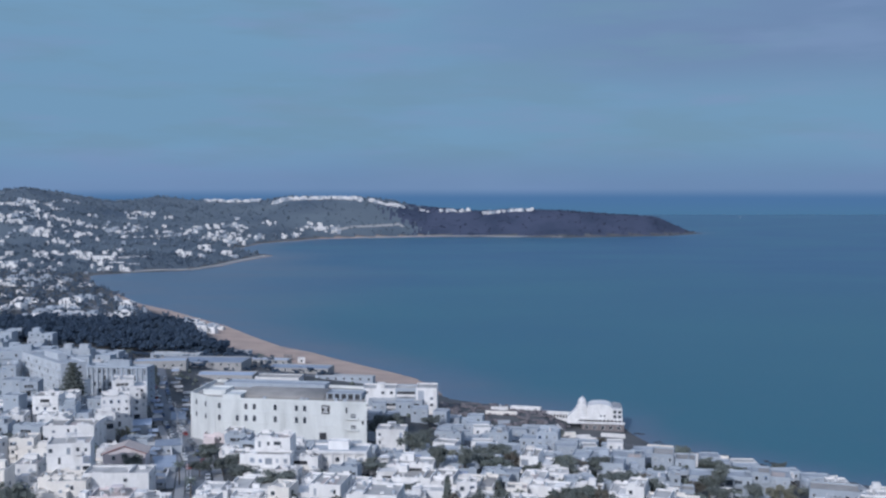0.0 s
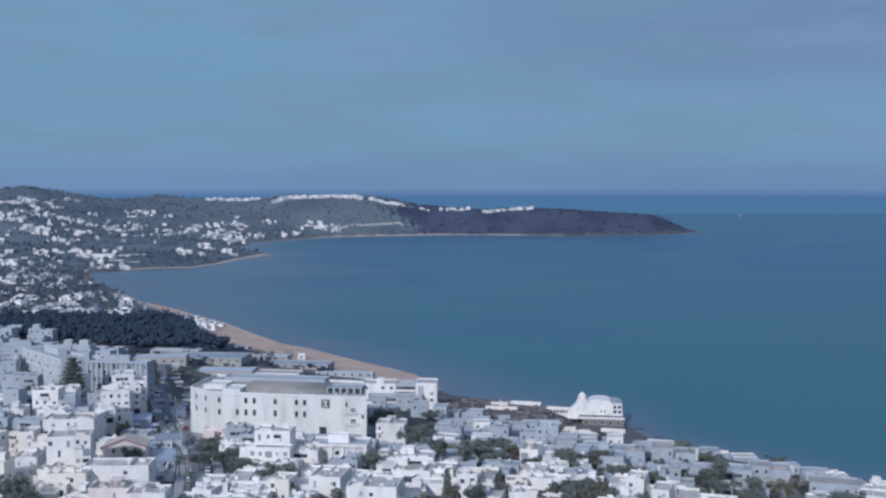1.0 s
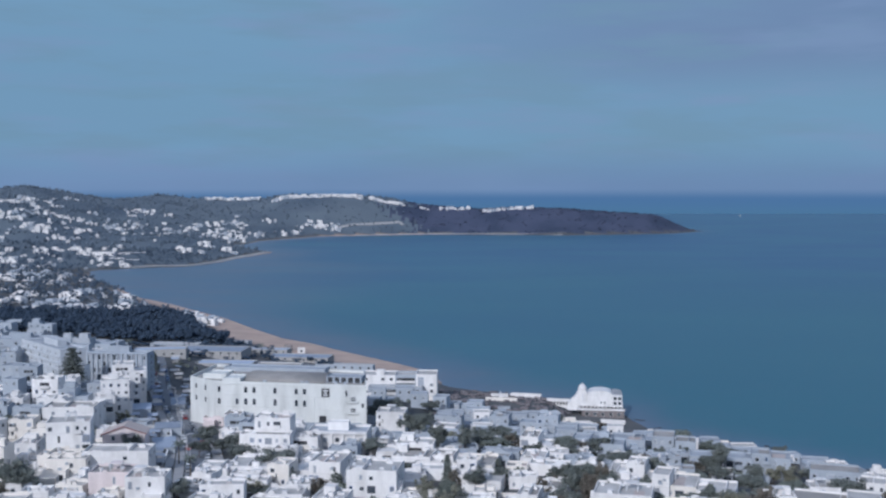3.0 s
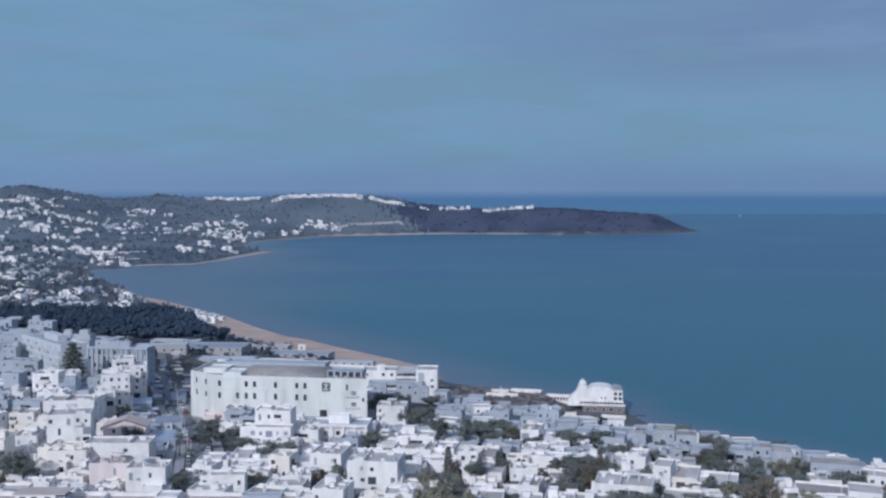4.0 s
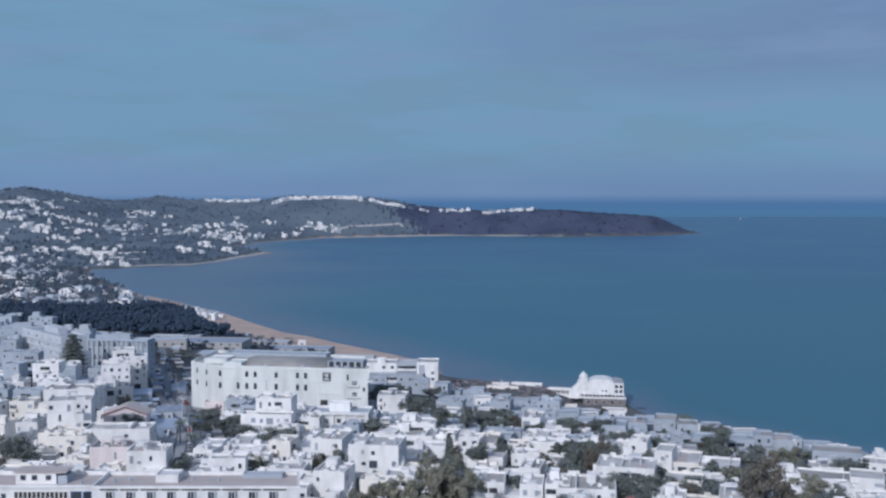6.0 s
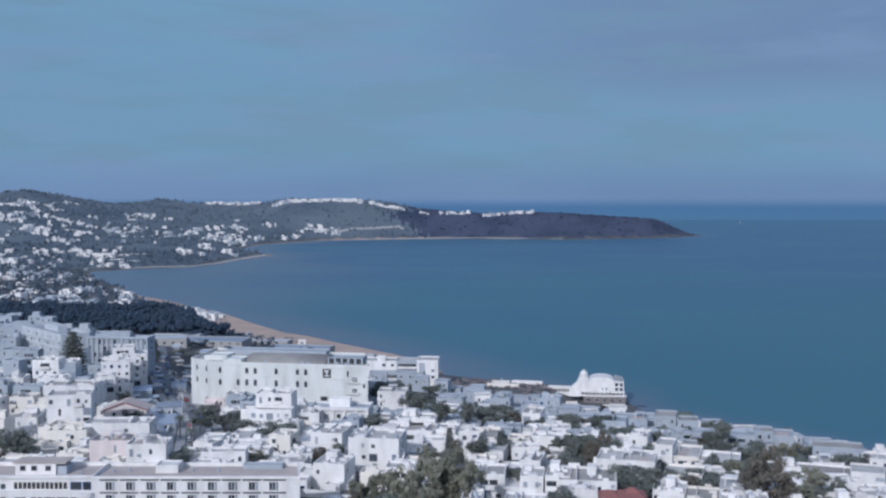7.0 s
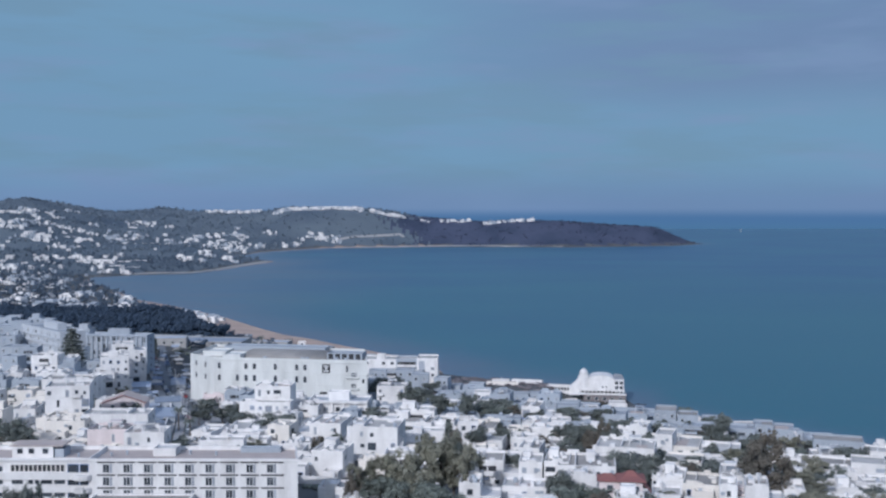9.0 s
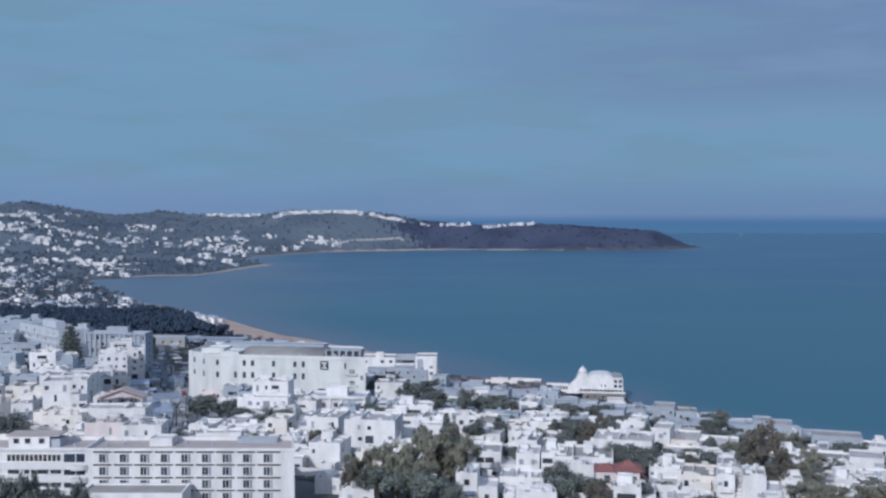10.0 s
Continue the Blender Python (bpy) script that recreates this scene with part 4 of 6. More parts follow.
def pitched_house(x, y, w, d, h, rise, turn, wall, label, cover=None):
    """A house under a tiled ridge roof, its gable towards the camera's side."""
    t = thing("house", x, y, turn, label, "house", "houses of the seaside town")
    part("wall", Shape().add([(-w / 2, 0, -5), (w / 2, 0, -5), (w / 2, 0, h), (0, 0, h + rise), (-w / 2, 0, h), (-w / 2, d, -5), (w / 2, d, -5), (w / 2, d, h), (0, d, h + rise), (-w / 2, d, h)],
                             [(0, 1, 2, 3, 4), (9, 8, 7, 6, 5), (0, 5, 6, 1), (1, 6, 7, 2), (2, 7, 8, 3), (3, 8, 9, 4), (4, 9, 5, 0)]), wall, t)
    for s in (-1, 1):
        u, o = rise / (w / 2), 0.6
        pts = [(s * (w / 2 + o), -0.5, h - o * u + 0.02), (0, -0.5, h + rise + 0.02), (0, d + 0.5, h + rise + 0.02), (s * (w / 2 + o), d + 0.5, h - o * u + 0.02)]
        part("roof", Shape().add(pts + [(p, q, r + 0.25) for p, q, r in pts], [(0, 1, 2, 3), (7, 6, 5, 4), (0, 4, 5, 1), (1, 5, 6, 2), (2, 6, 7, 3), (3, 7, 4, 0)]), cover or RED_TILE, t, "pinkish gravel-coated roof slope" if cover else "red clay tile roof")
        if cover:
            part("verge", Shape().add([(p, -0.62, r + e) for p, q, r in pts[:2] for e in (0.0, 0.32)] + [(p, -0.503, r + e) for p, q, r in pts[:2] for e in (0.0, 0.32)],
                                      [(0, 1, 3, 2), (6, 7, 5, 4), (0, 4, 5, 1), (1, 5, 7, 3), (3, 7, 6, 2), (2, 6, 4, 0)]), RED_TILE, t, "red tile verge")
    for x0 in (-w * 0.25, w * 0.25):
        add_window(t, x0, 0, h - 2.1, 1.1, 1.4)
        add_window(t, x0, 0, h - 5.2, 1.1, 1.4)
    return t


def hip_house():
    """A small pink house with a low lean-to beside it, both under dark red tiles."""
    t = thing("house", 41.0, 232.0, -6, "small pink house under a red hipped tile roof", "house", "houses of the seaside town", z=31.0)

    def hip(x0, y0, x1, y1, z, rise, over):
        a, b, c, e, m = x0 - over, y0 - over, x1 + over, y1 + over, (x1 - x0) / 3
        return Shape().add([(a, b, z), (c, b, z), (c, e, z), (a, e, z), (a, b, z + 0.18), (c, b, z + 0.18), (c, e, z + 0.18), (a, e, z + 0.18), (x0 + m, (y0 + y1) / 2, z + rise), (x1 - m, (y0 + y1) / 2, z + rise)],
                           [(3, 2, 1, 0), (0, 1, 5, 4), (1, 2, 6, 5), (2, 3, 7, 6), (3, 0, 4, 7), (4, 5, 9, 8), (5, 6, 9), (6, 7, 8, 9), (7, 4, 8)])

    part("wall", Shape().box(-2.4, 0, -4, 2.4, 6, 7.5), PINK, t)
    part("roof", hip(-2.4, 0, 2.4, 6, 7.503, 1.0, 0.75), RED_TILE, t, "red clay tile hipped roof")
    part("lantern_roof", hip(-1.5, 2.0, 1.5, 4.4, 8.1, 1.1, 0.2), RED_TILE, t, "upper tier of the tiled roof")
    part("side_wing", Shape().box(-7.0, 1.5, -4, -2.403, 6.5, 7.0), PINK, t)
    part("roof", hip(-7.0, 1.5, -2.9, 6.5, 7.003, 1.3, 0.4), RED_TILE, t, "dark red tiled roof of the wing")
    part("awning", Shape().add([(2.403, 0.4, 6.9), (2.403, 4.5, 6.9), (4.4, 4.5, 5.0), (4.4, 0.4, 5.0), (2.403, 0.4, 7.05), (2.403, 4.5, 7.05), (4.4, 4.5, 5.15), (4.4, 0.4, 5.15)],
                               [(0, 1, 2, 3), (7, 6, 5, 4), (0, 4, 5, 1), (1, 5, 6, 2), (2, 6, 7, 3), (3, 7, 4, 0)]), RED_TILE, t, "sloping dark red awning")
    part("string_course", Shape().box(-2.45, -0.12, 4.3, 2.45, -0.003, 4.5), WHITE, t)
    for x in (-1.2, 1.2):
        add_window(t, x, 0, 5.2, 0.9, 1.2)
        add_window(t, x, 0, 2.0, 0.9, 1.4)
    add_window(t, -4.6, 1.5, 5.0, 1.2, 1.2)
    built.append((39.0, 235.0, 7.0, 4.0))


# ---- street, cars ----
def ribbon(name, line, width, mat, lift, label, category):
    """A strip laid over the ground along a line."""
    pts = []
    for (ax, ay), (bx, by) in zip(line, line[1:]):
        n = max(2, int(math.hypot(bx - ax, by - ay) / 3))
        pts += [(ax + (bx - ax) * k / n, ay + (by - ay) * k / n) for k in range(n)]
    pts.append(line[-1])
    v, f = [], []
    for i, (x, y) in enumerate(pts):
        ax, ay = pts[max(0, i - 1)]
        bx, by = pts[min(len(pts) - 1, i + 1)]
        d = Vector((bx - ax, by - ay)).normalized()
        for s in (-1, -0.5, 0, 0.5, 1):
            px, py = x + d.y * s * width / 2, y - d.x * s * width / 2
            v.append((px, py, float(ground_z(px, py)) + lift))
    n = len(pts)
    for i in range(n - 1):
        for k in range(4):
            f.append((5 * i + k, 5 * i + k + 1, 5 * i + k + 6, 5 * i + k + 5))
    top = len(v)
    v += [(x, y, z - 0.6) for x, y, z in v]
    for i in range(n - 1):
        f.append((5 * i + 5, top + 5 * i + 5, top + 5 * i, 5 * i))
        f.append((5 * i + 4, top + 5 * i + 4, top + 5 * i + 9, 5 * i + 9))
    return tagged(new(name, mesh(name, v, f, mat)), label, category, kind="structure")


STREET = [(-74, 318), (-86, 372), (-101, 420), (-119, 470), (-137, 520), (-158, 590), (-178, 655), (-190, 740)]
ribbon("road", STREET, 8.5, TARMAC, 0.25, "grey asphalt street running towards the bay", "road")
ribbon("pavement", [(x + 6.6, y) for x, y in STREET[:5]], 3.6, PAVING, 0.37, "pale paved footway beside the street", "pavement")
ribbon("pavement", [(x - 6.2, y) for x, y in STREET[:5]], 3.0, PAVING, 0.37, "pale paved footway beside the street", "pavement")
ribbon("road", [(-250, 668), (-150, 655), (-60, 655), (-15, 640)], 9.0, TARMAC, 0.25, "asphalt sea-front road behind the beach", "road")
ribbon("road", [(-196, 760), (-262, 900), (-360, 1080), (-470, 1300)], 8.0, TARMAC, 0.25, "asphalt coast road", "road")
ribbon("car_park", [(-96, 345), (-108, 400), (-121, 445)], 15.0, PAVING, 0.2, "pale paved car park beside the street", "car park")


def car(x, y, turn, paint):
    t = thing("car", x, y, turn, f"parked {('white', 'grey', 'dark', 'blue', 'red')[paint]} hatchback car on the asphalt", "car", "parked cars", z=float(ground_z(x, y)) + 0.25)
    lower = [(-2.05, 0.3), (2.05, 0.3), (2.1, 0.7), (1.9, 0.88), (0.9, 0.98), (-2.0, 1.0), (-2.1, 0.7)]
    cabin = [(-1.95, 1.0), (0.95, 0.98), (0.35, 1.45), (-1.6, 1.47)]

    def side_solid(outline, half):
        n = len(outline)
        return Shape().add([(s * half, p, q) for s in (-1, 1) for p, q in outline], [tuple(range(n))[::-1], tuple(range(n, 2 * n))] + [(k, (k + 1) % n, n + (k + 1) % n, n + k) for k in range(n)])

    part("body", once(("car", paint), lambda: side_solid(lower, 0.85).mesh("body", PAINTS[paint])), None, t)
    part("cabin", once("cabin", lambda: side_solid(cabin, 0.74).mesh("cabin", GLASS)), None, t, "dark glazed cabin")
    part("roof_panel", once(("cartop", paint), lambda: Shape().box(-0.72, -1.55, 1.46, 0.72, 0.33, 1.52).mesh("roof_panel", PAINTS[paint])), None, t)
    for sx in (-0.8, 0.8):
        for py in (-1.3, 1.3):
            part("wheel", once("wheel", lambda: Shape().lathe([(0.2, -0.1), (0.31, -0.1), (0.31, 0.1), (0.2, 0.1)], 12).mesh("wheel", TYRE)), None, t, m=pose(sx, py, 0.31, 0, 90, 0))


roll = random.Random(5)
for (ax, ay), (bx, by) in zip(STREET[:5], STREET[1:6]):
    long = math.hypot(bx - ax, by - ay)
    head = math.degrees(math.atan2(by - ay, bx - ax)) - 90
    for k in range(int(long / 6.2)):
        for side in (-1, 1):
            if roll.random() < 0.6:
                u = (k + 0.5) * 6.2 / long
                car(ax + (bx - ax) * u + side * 3.1, ay + (by - ay) * u, head, roll.choice((0, 0, 1, 1, 2, 3, 4)))
for k in range(14):
    for col in range(2):
        if roll.random() < 0.25:
            car(-103 - 1.75 * k * 1.2 + 7.5 * col, 352 + 6.2 * k, 14 + roll.choice((0, 90)), roll.choice((0, 0, 1, 1, 2, 3)))


def street_lamp(x, y, turn):
    t = thing("street_lamp", x, y, turn, "tall pale street lamp with curved arm beside the road", "street lamp", "lamps along the street", z=float(ground_z(x, y)) + 0.3)
    part("pole", once("lamppole", lambda: Shape().lathe([(0.16, 0), (0.12, 0.8), (0.08, 8.0), (0.07, 8.6)], 8).mesh("pole", FRAME)), None, t)
    part("arm", once("lamparm", lambda: Shape().add([(0.05 + 1.8 * u, y, 8.5 + 0.5 * math.sin(u * 1.6) + z) for u in (0, 0.33, 0.66, 1) for y, z in ((-0.05, 0), (0.05, 0), (0.05, 0.1), (-0.05, 0.1))],
         [(4 * i + k, 4 * i + (k + 1) % 4, 4 * i + 4 + (k + 1) % 4, 4 * i + 4 + k) for i in range(3) for k in range(4)] + [(3, 2, 1, 0), (12, 13, 14, 15)]).mesh("arm", FRAME)), None, t)
    part("lamp_head", once("lamphead", lambda: Shape().box(1.6, -0.15, 8.86, 2.4, 0.15, 8.997).mesh("lamp_head", GREYISH)), None, t)


for u in range(7):
    street_lamp(-80 - 5.4 * u * 1.35, 334 + 26 * u, 18 if u % 2 else 198)


def shed(x, y, w, d, h, turn):
    t = thing("market_shed", x, y, turn, "low shed with sloping blue-grey sheet roof", "shed", "sheds beside the street")
    part("wall", Shape().box(-w / 2, 0, -2, w / 2, d, h), GREYISH, t)
    part("roof", Shape().add([(-w / 2 - 0.3, -0.4, h + 0.02), (w / 2 + 0.3, -0.4, h + 0.02), (w / 2 + 0.3, d + 0.4, h + 0.8), (-w / 2 - 0.3, d + 0.4, h + 0.8),
                              (-w / 2 - 0.3, -0.4, h + 0.14), (w / 2 + 0.3, -0.4, h + 0.14), (w / 2 + 0.3, d + 0.4, h + 0.92), (-w / 2 - 0.3, d + 0.4, h + 0.92)],
                             [(0, 3, 2, 1), (4, 5, 6, 7), (0, 1, 5, 4), (1, 2, 6, 5), (2, 3, 7, 6), (3, 0, 4, 7)]), SHEET, t, "blue-grey sheet roof")
    add_window(t, 0, 0, 0.8, 1.2, 1.0)


shed(-98, 372, 7, 13, 2.4, 14)
shed(-107, 412, 10, 7, 3.4, 12)
shed(-131, 452, 12, 9, 3.6, 14)
shed(-146, 495, 13, 10, 3.6, 14)
shed(-120, 480, 6, 14, 3.0, 14)
wall_line = [(-93.5, 352), (-99, 385), (-106, 412), (-114, 438)]
for (ax, ay), (bx, by) in zip(wall_line, wall_line[1:]):
    t = thing("boundary_wall", ax, ay, math.degrees(math.atan2(by - ay, bx - ax)), "white boundary wall along the car park", "wall", "walls along the street", z=float(ground_z(bx, by)) + 0.2)
    part("wall", Shape().box(0, -0.15, -3, math.hypot(bx - ax, by - ay), 0.15, 2.6), WHITE, t)
    part("coping", Shape().box(0, -0.25, 2.603, math.hypot(bx - ax, by - ay), 0.25, 2.75), WHITE, t)


def market_stall(x, y, turn, mat):
    t = thing("market_stall", x, y, turn, "small open market stall under sloping sheeting", "stall", "stalls beside the street", z=float(ground_z(x, y)) + 0.2)
    part("roof", once(("stall", mat.name), lambda: Shape().add([(-2.2, -1.6, 2.2), (2.2, -1.6, 2.2), (2.2, 1.6, 2.8), (-2.2, 1.6, 2.8), (-2.2, -1.6, 2.26), (2.2, -1.6, 2.26), (2.2, 1.6, 2.86), (-2.2, 1.6, 2.86)],
         [(0, 3, 2, 1), (4, 5, 6, 7), (0, 1, 5, 4), (1, 2, 6, 5), (2, 3, 7, 6), (3, 0, 4, 7)]).mesh("roof", mat)), None, t)
    for sx, sy, h in ((-2, -1.4, 2.2), (2, -1.4, 2.2), (-2, 1.4, 2.7), (2, 1.4, 2.7)):
        part("post", once(("spost", h), lambda: Shape().box(-0.06, -0.06, 0, 0.06, 0.06, h).mesh("post", IRON)), None, t, m=pose(sx, sy, 0))
    part("counter", once("scount", lambda: Shape().box(-1.7, -1.0, 0, 1.7, -0.3, 0.9).mesh("counter", CONCRETE)), None, t)


for k in range(22):
    u = k / 21
    sx, sy = -93 - 34 * u + roll.uniform(-1, 1), 346 + 112 * u
    market_stall(sx - (5.5 if k % 2 else 0) + roll.uniform(-1.5, 1.5), sy, 14 + roll.choice((0, 0, 90)) + roll.uniform(-8, 8), roll.choice((SHEET, SHEET, SHEET, ROOF_WHITE, VAULT_GREY)))

# ---- trees and scrub ----
def crown_quads(rng, lumps, n, size):
    """Leaf clumps as small turned quads over the skins of several lumps (centre, radii)."""
    lump = rng.integers(0, len(lumps), n)
    c = np.array([l[:3] for l in lumps])[lump]
    r = np.array([l[3:] for l in lumps])[lump]
    d = rng.normal(size=(n, 3))
    d /= np.linalg.norm(d, axis=1)[:, None]
    p = c + d * r * (0.5 + 0.68 * rng.random((n, 1)) ** 0.7)
    nrm = d * 0.6 + rng.normal(size=(n, 3)) * 0.6 + np.array([0, 0, 0.25])
    nrm /= np.linalg.norm(nrm, axis=1)[:, None]
    u = np.cross(nrm, rng.normal(size=(n, 3)))
    u /= np.linalg.norm(u, axis=1)[:, None]
    v = np.cross(nrm, u)
    s = size * (0.55 + 0.9 * rng.random((n, 1)))
    u, v = u * s, v * s * 0.75
    return np.stack([p - u - v * 0.6, p + u * 0.8 - v, p + u + v * 0.7, p - u * 0.7 + v], 1)


def knob():
    """A small faceted ball to be warped: points and triangles."""
    v = [Vector(p) for p in ((1, 0, 0), (-1, 0, 0), (0, 1, 0), (0, -1, 0), (0, 0, 1), (0, 0, -1))]
    f = [(0, 2, 4), (2, 1, 4), (1, 3, 4), (3, 0, 4), (2, 0, 5), (1, 2, 5), (3, 1, 5), (0, 3, 5)]
    mid, out = {}, []

    def half(a, b):
        key = (min(a, b), max(a, b))
        if key not in mid:
            mid[key] = len(v)
            v.append(((v[a] + v[b]) / 2).normalized())
        return mid[key]

    for a, b, c in f:
        ab, bc, ca = half(a, b), half(b, c), half(c, a)
        out += [(a, ab, ca), (ab, b, bc), (ca, bc, c), (ab, bc, ca)]
    return np.array([tuple(p) for p in v]), np.array(out)


KNOB_V, KNOB_F = knob()


def masses(rng, lumps, share):
    """The dense inner foliage: warped knobs inside the lumps."""
    v, f = [], []
    for l in lumps:
        f.append(KNOB_F + len(KNOB_V) * len(v))
        v.append(np.array(l[:3]) + KNOB_V * np.array(l[3:]) * share * rng.uniform(0.72, 1.22, (len(KNOB_V), 1)))
    return np.concatenate(v), np.concatenate(f)


def crown_mesh(name, rng, lumps, n, size, mat, inner=0.55):
    quads = crown_quads(rng, lumps, n, size).reshape(-1, 3)
    v, f = masses(rng, lumps, inner)
    me = bpy.data.meshes.new(name)
    me.from_pydata(np.concatenate([quads, v]).tolist(), [], np.arange(len(quads)).reshape(-1, 4).tolist() + (f + len(quads)).tolist())
    me.polygons.foreach_set("use_smooth", [True] * len(me.polygons))
    me.materials.append(mat)
    return me


def lumps_for(kind, rng):
    """Crown lumps of a tree one metre high."""
    if kind == "cypress":
        return [(0, 0, 0.15 + 0.09 * k, 0.10 - 0.006 * k + (0.03 if 0 < k < 4 else 0), 0.10 - 0.006 * k + (0.03 if 0 < k < 4 else 0), 0.09) for k in range(9)]
    if kind == "conifer":
        out = []
        for k in range(9):
            reach = 0.34 * (1 - k / 9.6)
            for j in range(6):
                a = j * 1.05 + k * 0.5 + rng.random() * 0.3
                out.append((0.6 * reach * math.cos(a), 0.6 * reach * math.sin(a), 0.16 + 0.092 * k - 0.02 * rng.random(), 0.05 + 0.45 * reach, 0.05 + 0.45 * reach, 0.035))
        return out
    if kind == "round":
        return [(rng.normal() * 0.2, rng.normal() * 0.2, 0.5 + rng.random() * 0.34, 0.1 + rng.random() * 0.11, 0.1 + rng.random() * 0.11, 0.08 + rng.random() * 0.07) for _ in range(20)]
    if kind == "mound":
        return [(rng.normal() * 0.22, rng.normal() * 0.22, 0.2 + rng.random() * 0.3, 0.2 + rng.random() * 0.1, 0.2 + rng.random() * 0.1, 0.22 + rng.random() * 0.14) for _ in range(8)]
    if kind == "bush":
        out = []
        while len(out) < 46:      # clumps through a broad dome
            x, y, z = rng.uniform(-0.5, 0.5), rng.uniform(-0.5, 0.5), rng.uniform(0.12, 0.92)
            if math.hypot(x, y) < 0.48 * math.cos(1.45 * max(0.0, z - 0.3) / 0.66) ** 0.6:
                out.append((x, y, z, 0.07 + rng.random() * 0.07, 0.07 + rng.random() * 0.07, 0.06 + rng.random() * 0.05))
        return out
    return [(rng.normal() * 0.16, rng.normal() * 0.16, 0.34 + 0.6 * rng.random(), 0.05 + rng.random() * 0.07, 0.05 + rng.random() * 0.07, 0.05 + 0.05 * rng.random()) for _ in range(34)]


def trunk_shape(kind, rng):
    """A tapered trunk with limbs, one metre high."""
    s = Shape()
    reach = {"bush": 0.35, "conifer": 0.95}.get(kind, 0.6)
    s.lathe([(0.035, -0.1), (0.026, 0.1), (0.02, reach * 0.6), (0.012, reach)], 7)
    if kind not in ("cypress", "conifer"):
        for k in range(5):
            a, z0 = rng.random() * 6.28, reach * (0.35 + 0.12 * k)
            dx, dy, dz = 0.2 * math.cos(a), 0.2 * math.sin(a), 0.2
            v = []
            for t, r in ((0, 0.013), (0.5, 0.009), (1, 0.004)):
                v += [(dx * t + r * math.cos(q), dy * t + r * math.sin(q), z0 + dz * t ** 0.8) for q in (0, 2.1, 4.2)]
            s.add(v, [(i + 3 * j, (i + 1) % 3 + 3 * j, (i + 1) % 3 + 3 * j + 3, i + 3 * j + 3) for j in range(2) for i in range(3)])
    return s


LEAVES = {"round": LEAF, "cypress": LEAF_DARK, "tall": LEAF_OLIVE, "bush": LEAF, "brown": LEAF_BROWN, "dark": LEAF_DARK, "conifer": LEAF_DARK}
TREE_WORDS = {"round": ("green broad-crowned tree among the houses", "tree"), "cypress": ("slender dark green cypress", "cypress"), "tall": ("tall olive-green eucalyptus with open crown", "eucalyptus"),
              "bush": ("rounded dark green shrub", "shrub"), "brown": ("large tree with browning olive foliage", "tree"), "dark": ("dense dark green tree", "tree"), "conifer": ("tall dark conifer with tiered drooping boughs beside grey building", "conifer")}


def tree(x, y, h, w, kind="round", variant=0):
    """w: the crown's width in metres."""
    form = {"brown": "bush", "dark": "round"}.get(kind, kind)
    spread = {"cypress": 0.24, "conifer": 0.68, "round": 0.75, "bush": 1.05, "tall": 0.6}[form]
    rng = np.random.default_rng(100 + variant + 7 * len(kind))
    fine = {"brown": (6200, 0.0150)}.get(kind)
    n, size = fine or {"cypress": (1200, 0.017), "conifer": (4000, 0.014), "round": (3000, 0.020), "bush": (3400, 0.019), "tall": (5200, 0.0142)}[form]
    words = TREE_WORDS[kind]
    t = thing({"cypress": "cypress", "conifer": "conifer_tree", "bush": "shrub", "tall": "eucalyptus_tree"}.get(kind, "tree"), x, y, (x * 77 + y * 31) % 360, words[0], words[1], "trees of the town")
    k = w / (spread * h)
    fit = Matrix.Diagonal((h * k, h * k, h, 1))
    part("crown", once(("crown", kind, variant), lambda: crown_mesh("crown", rng, lumps_for(form, rng), n, size, LEAVES[kind], 0.5)), None, t, m=fit)
    part("trunk", once(("trunk", form, variant), lambda: trunk_shape(form, rng).mesh("trunk", BARK, False)), None, t, m=Matrix.Diagonal((h, h, h, 1)))
    return t


def woodland(name, spots, form, n, size, mat, label, category, seed, parts=5):
    """Far trees in one object; spots: rows of x, y, height, width. n leaf clumps stand out from each crown's masses."""
    rng = np.random.default_rng(seed)
    units = []
    for _ in range(8):
        lumps = lumps_for(form, rng)[:parts]
        v, f = masses(rng, lumps, 1.0)
        q = crown_quads(rng, lumps, n, size).reshape(-1, 3)
        units.append((np.concatenate([q, v]), np.arange(len(q)).reshape(-1, 4), f + len(q)))
    z = np.maximum(ground_z(spots[:, 0], spots[:, 1]), 0)
    points, faces, at = [], [], 0
    for i, (x, y, h, w) in enumerate(spots):
        v, q, f = units[i % 8]
        points.append(v * np.array([w, w, h]) + np.array([x, y, z[i] - 0.12 * h]))
        faces += (q + at).tolist() + (f + at).tolist()
        at += len(v)
    me = bpy.data.meshes.new(name)
    me.from_pydata(np.concatenate(points).tolist(), [], faces)
    me.polygons.foreach_set("use_smooth", [True] * len(me.polygons))
    me.materials.append(mat)
    return tagged(new(name, me), label, category, kind="stuff")


# ---- the houses of the town ----
house(-120.5, 340.0, 13.5, 12.0, 5, 12, 'white')
house(-121.9, 384.0, 8.1, 9.0, 2, 5, 'white')
house(-157.8, 423.0, 8.9, 10.0, 2, 5, 'white')
house(-168.0, 471.0, 9.4, 10.0, 2, 6, 'white')
house(-191.6, 490.0, 8.3, 10.0, 3, 6, 'grey')
house(-171.0, 421.0, 7.8, 10.0, 2, 6, 'white')
house(-150.5, 431.0, 11.4, 10.0, 3, 5, 'grey')
house(-137.4, 416.0, 4.9, 10.0, 3, 4, 'white')
house(-125.2, 307.0, 4.9, 8.0, 1, 0, 'white')
house(-116.5, 326.0, 12.1, 7.0, 2, 2, 'cream')
house(-122.3, 323.0, 13.7, 8.0, 1, 0, 'cream')
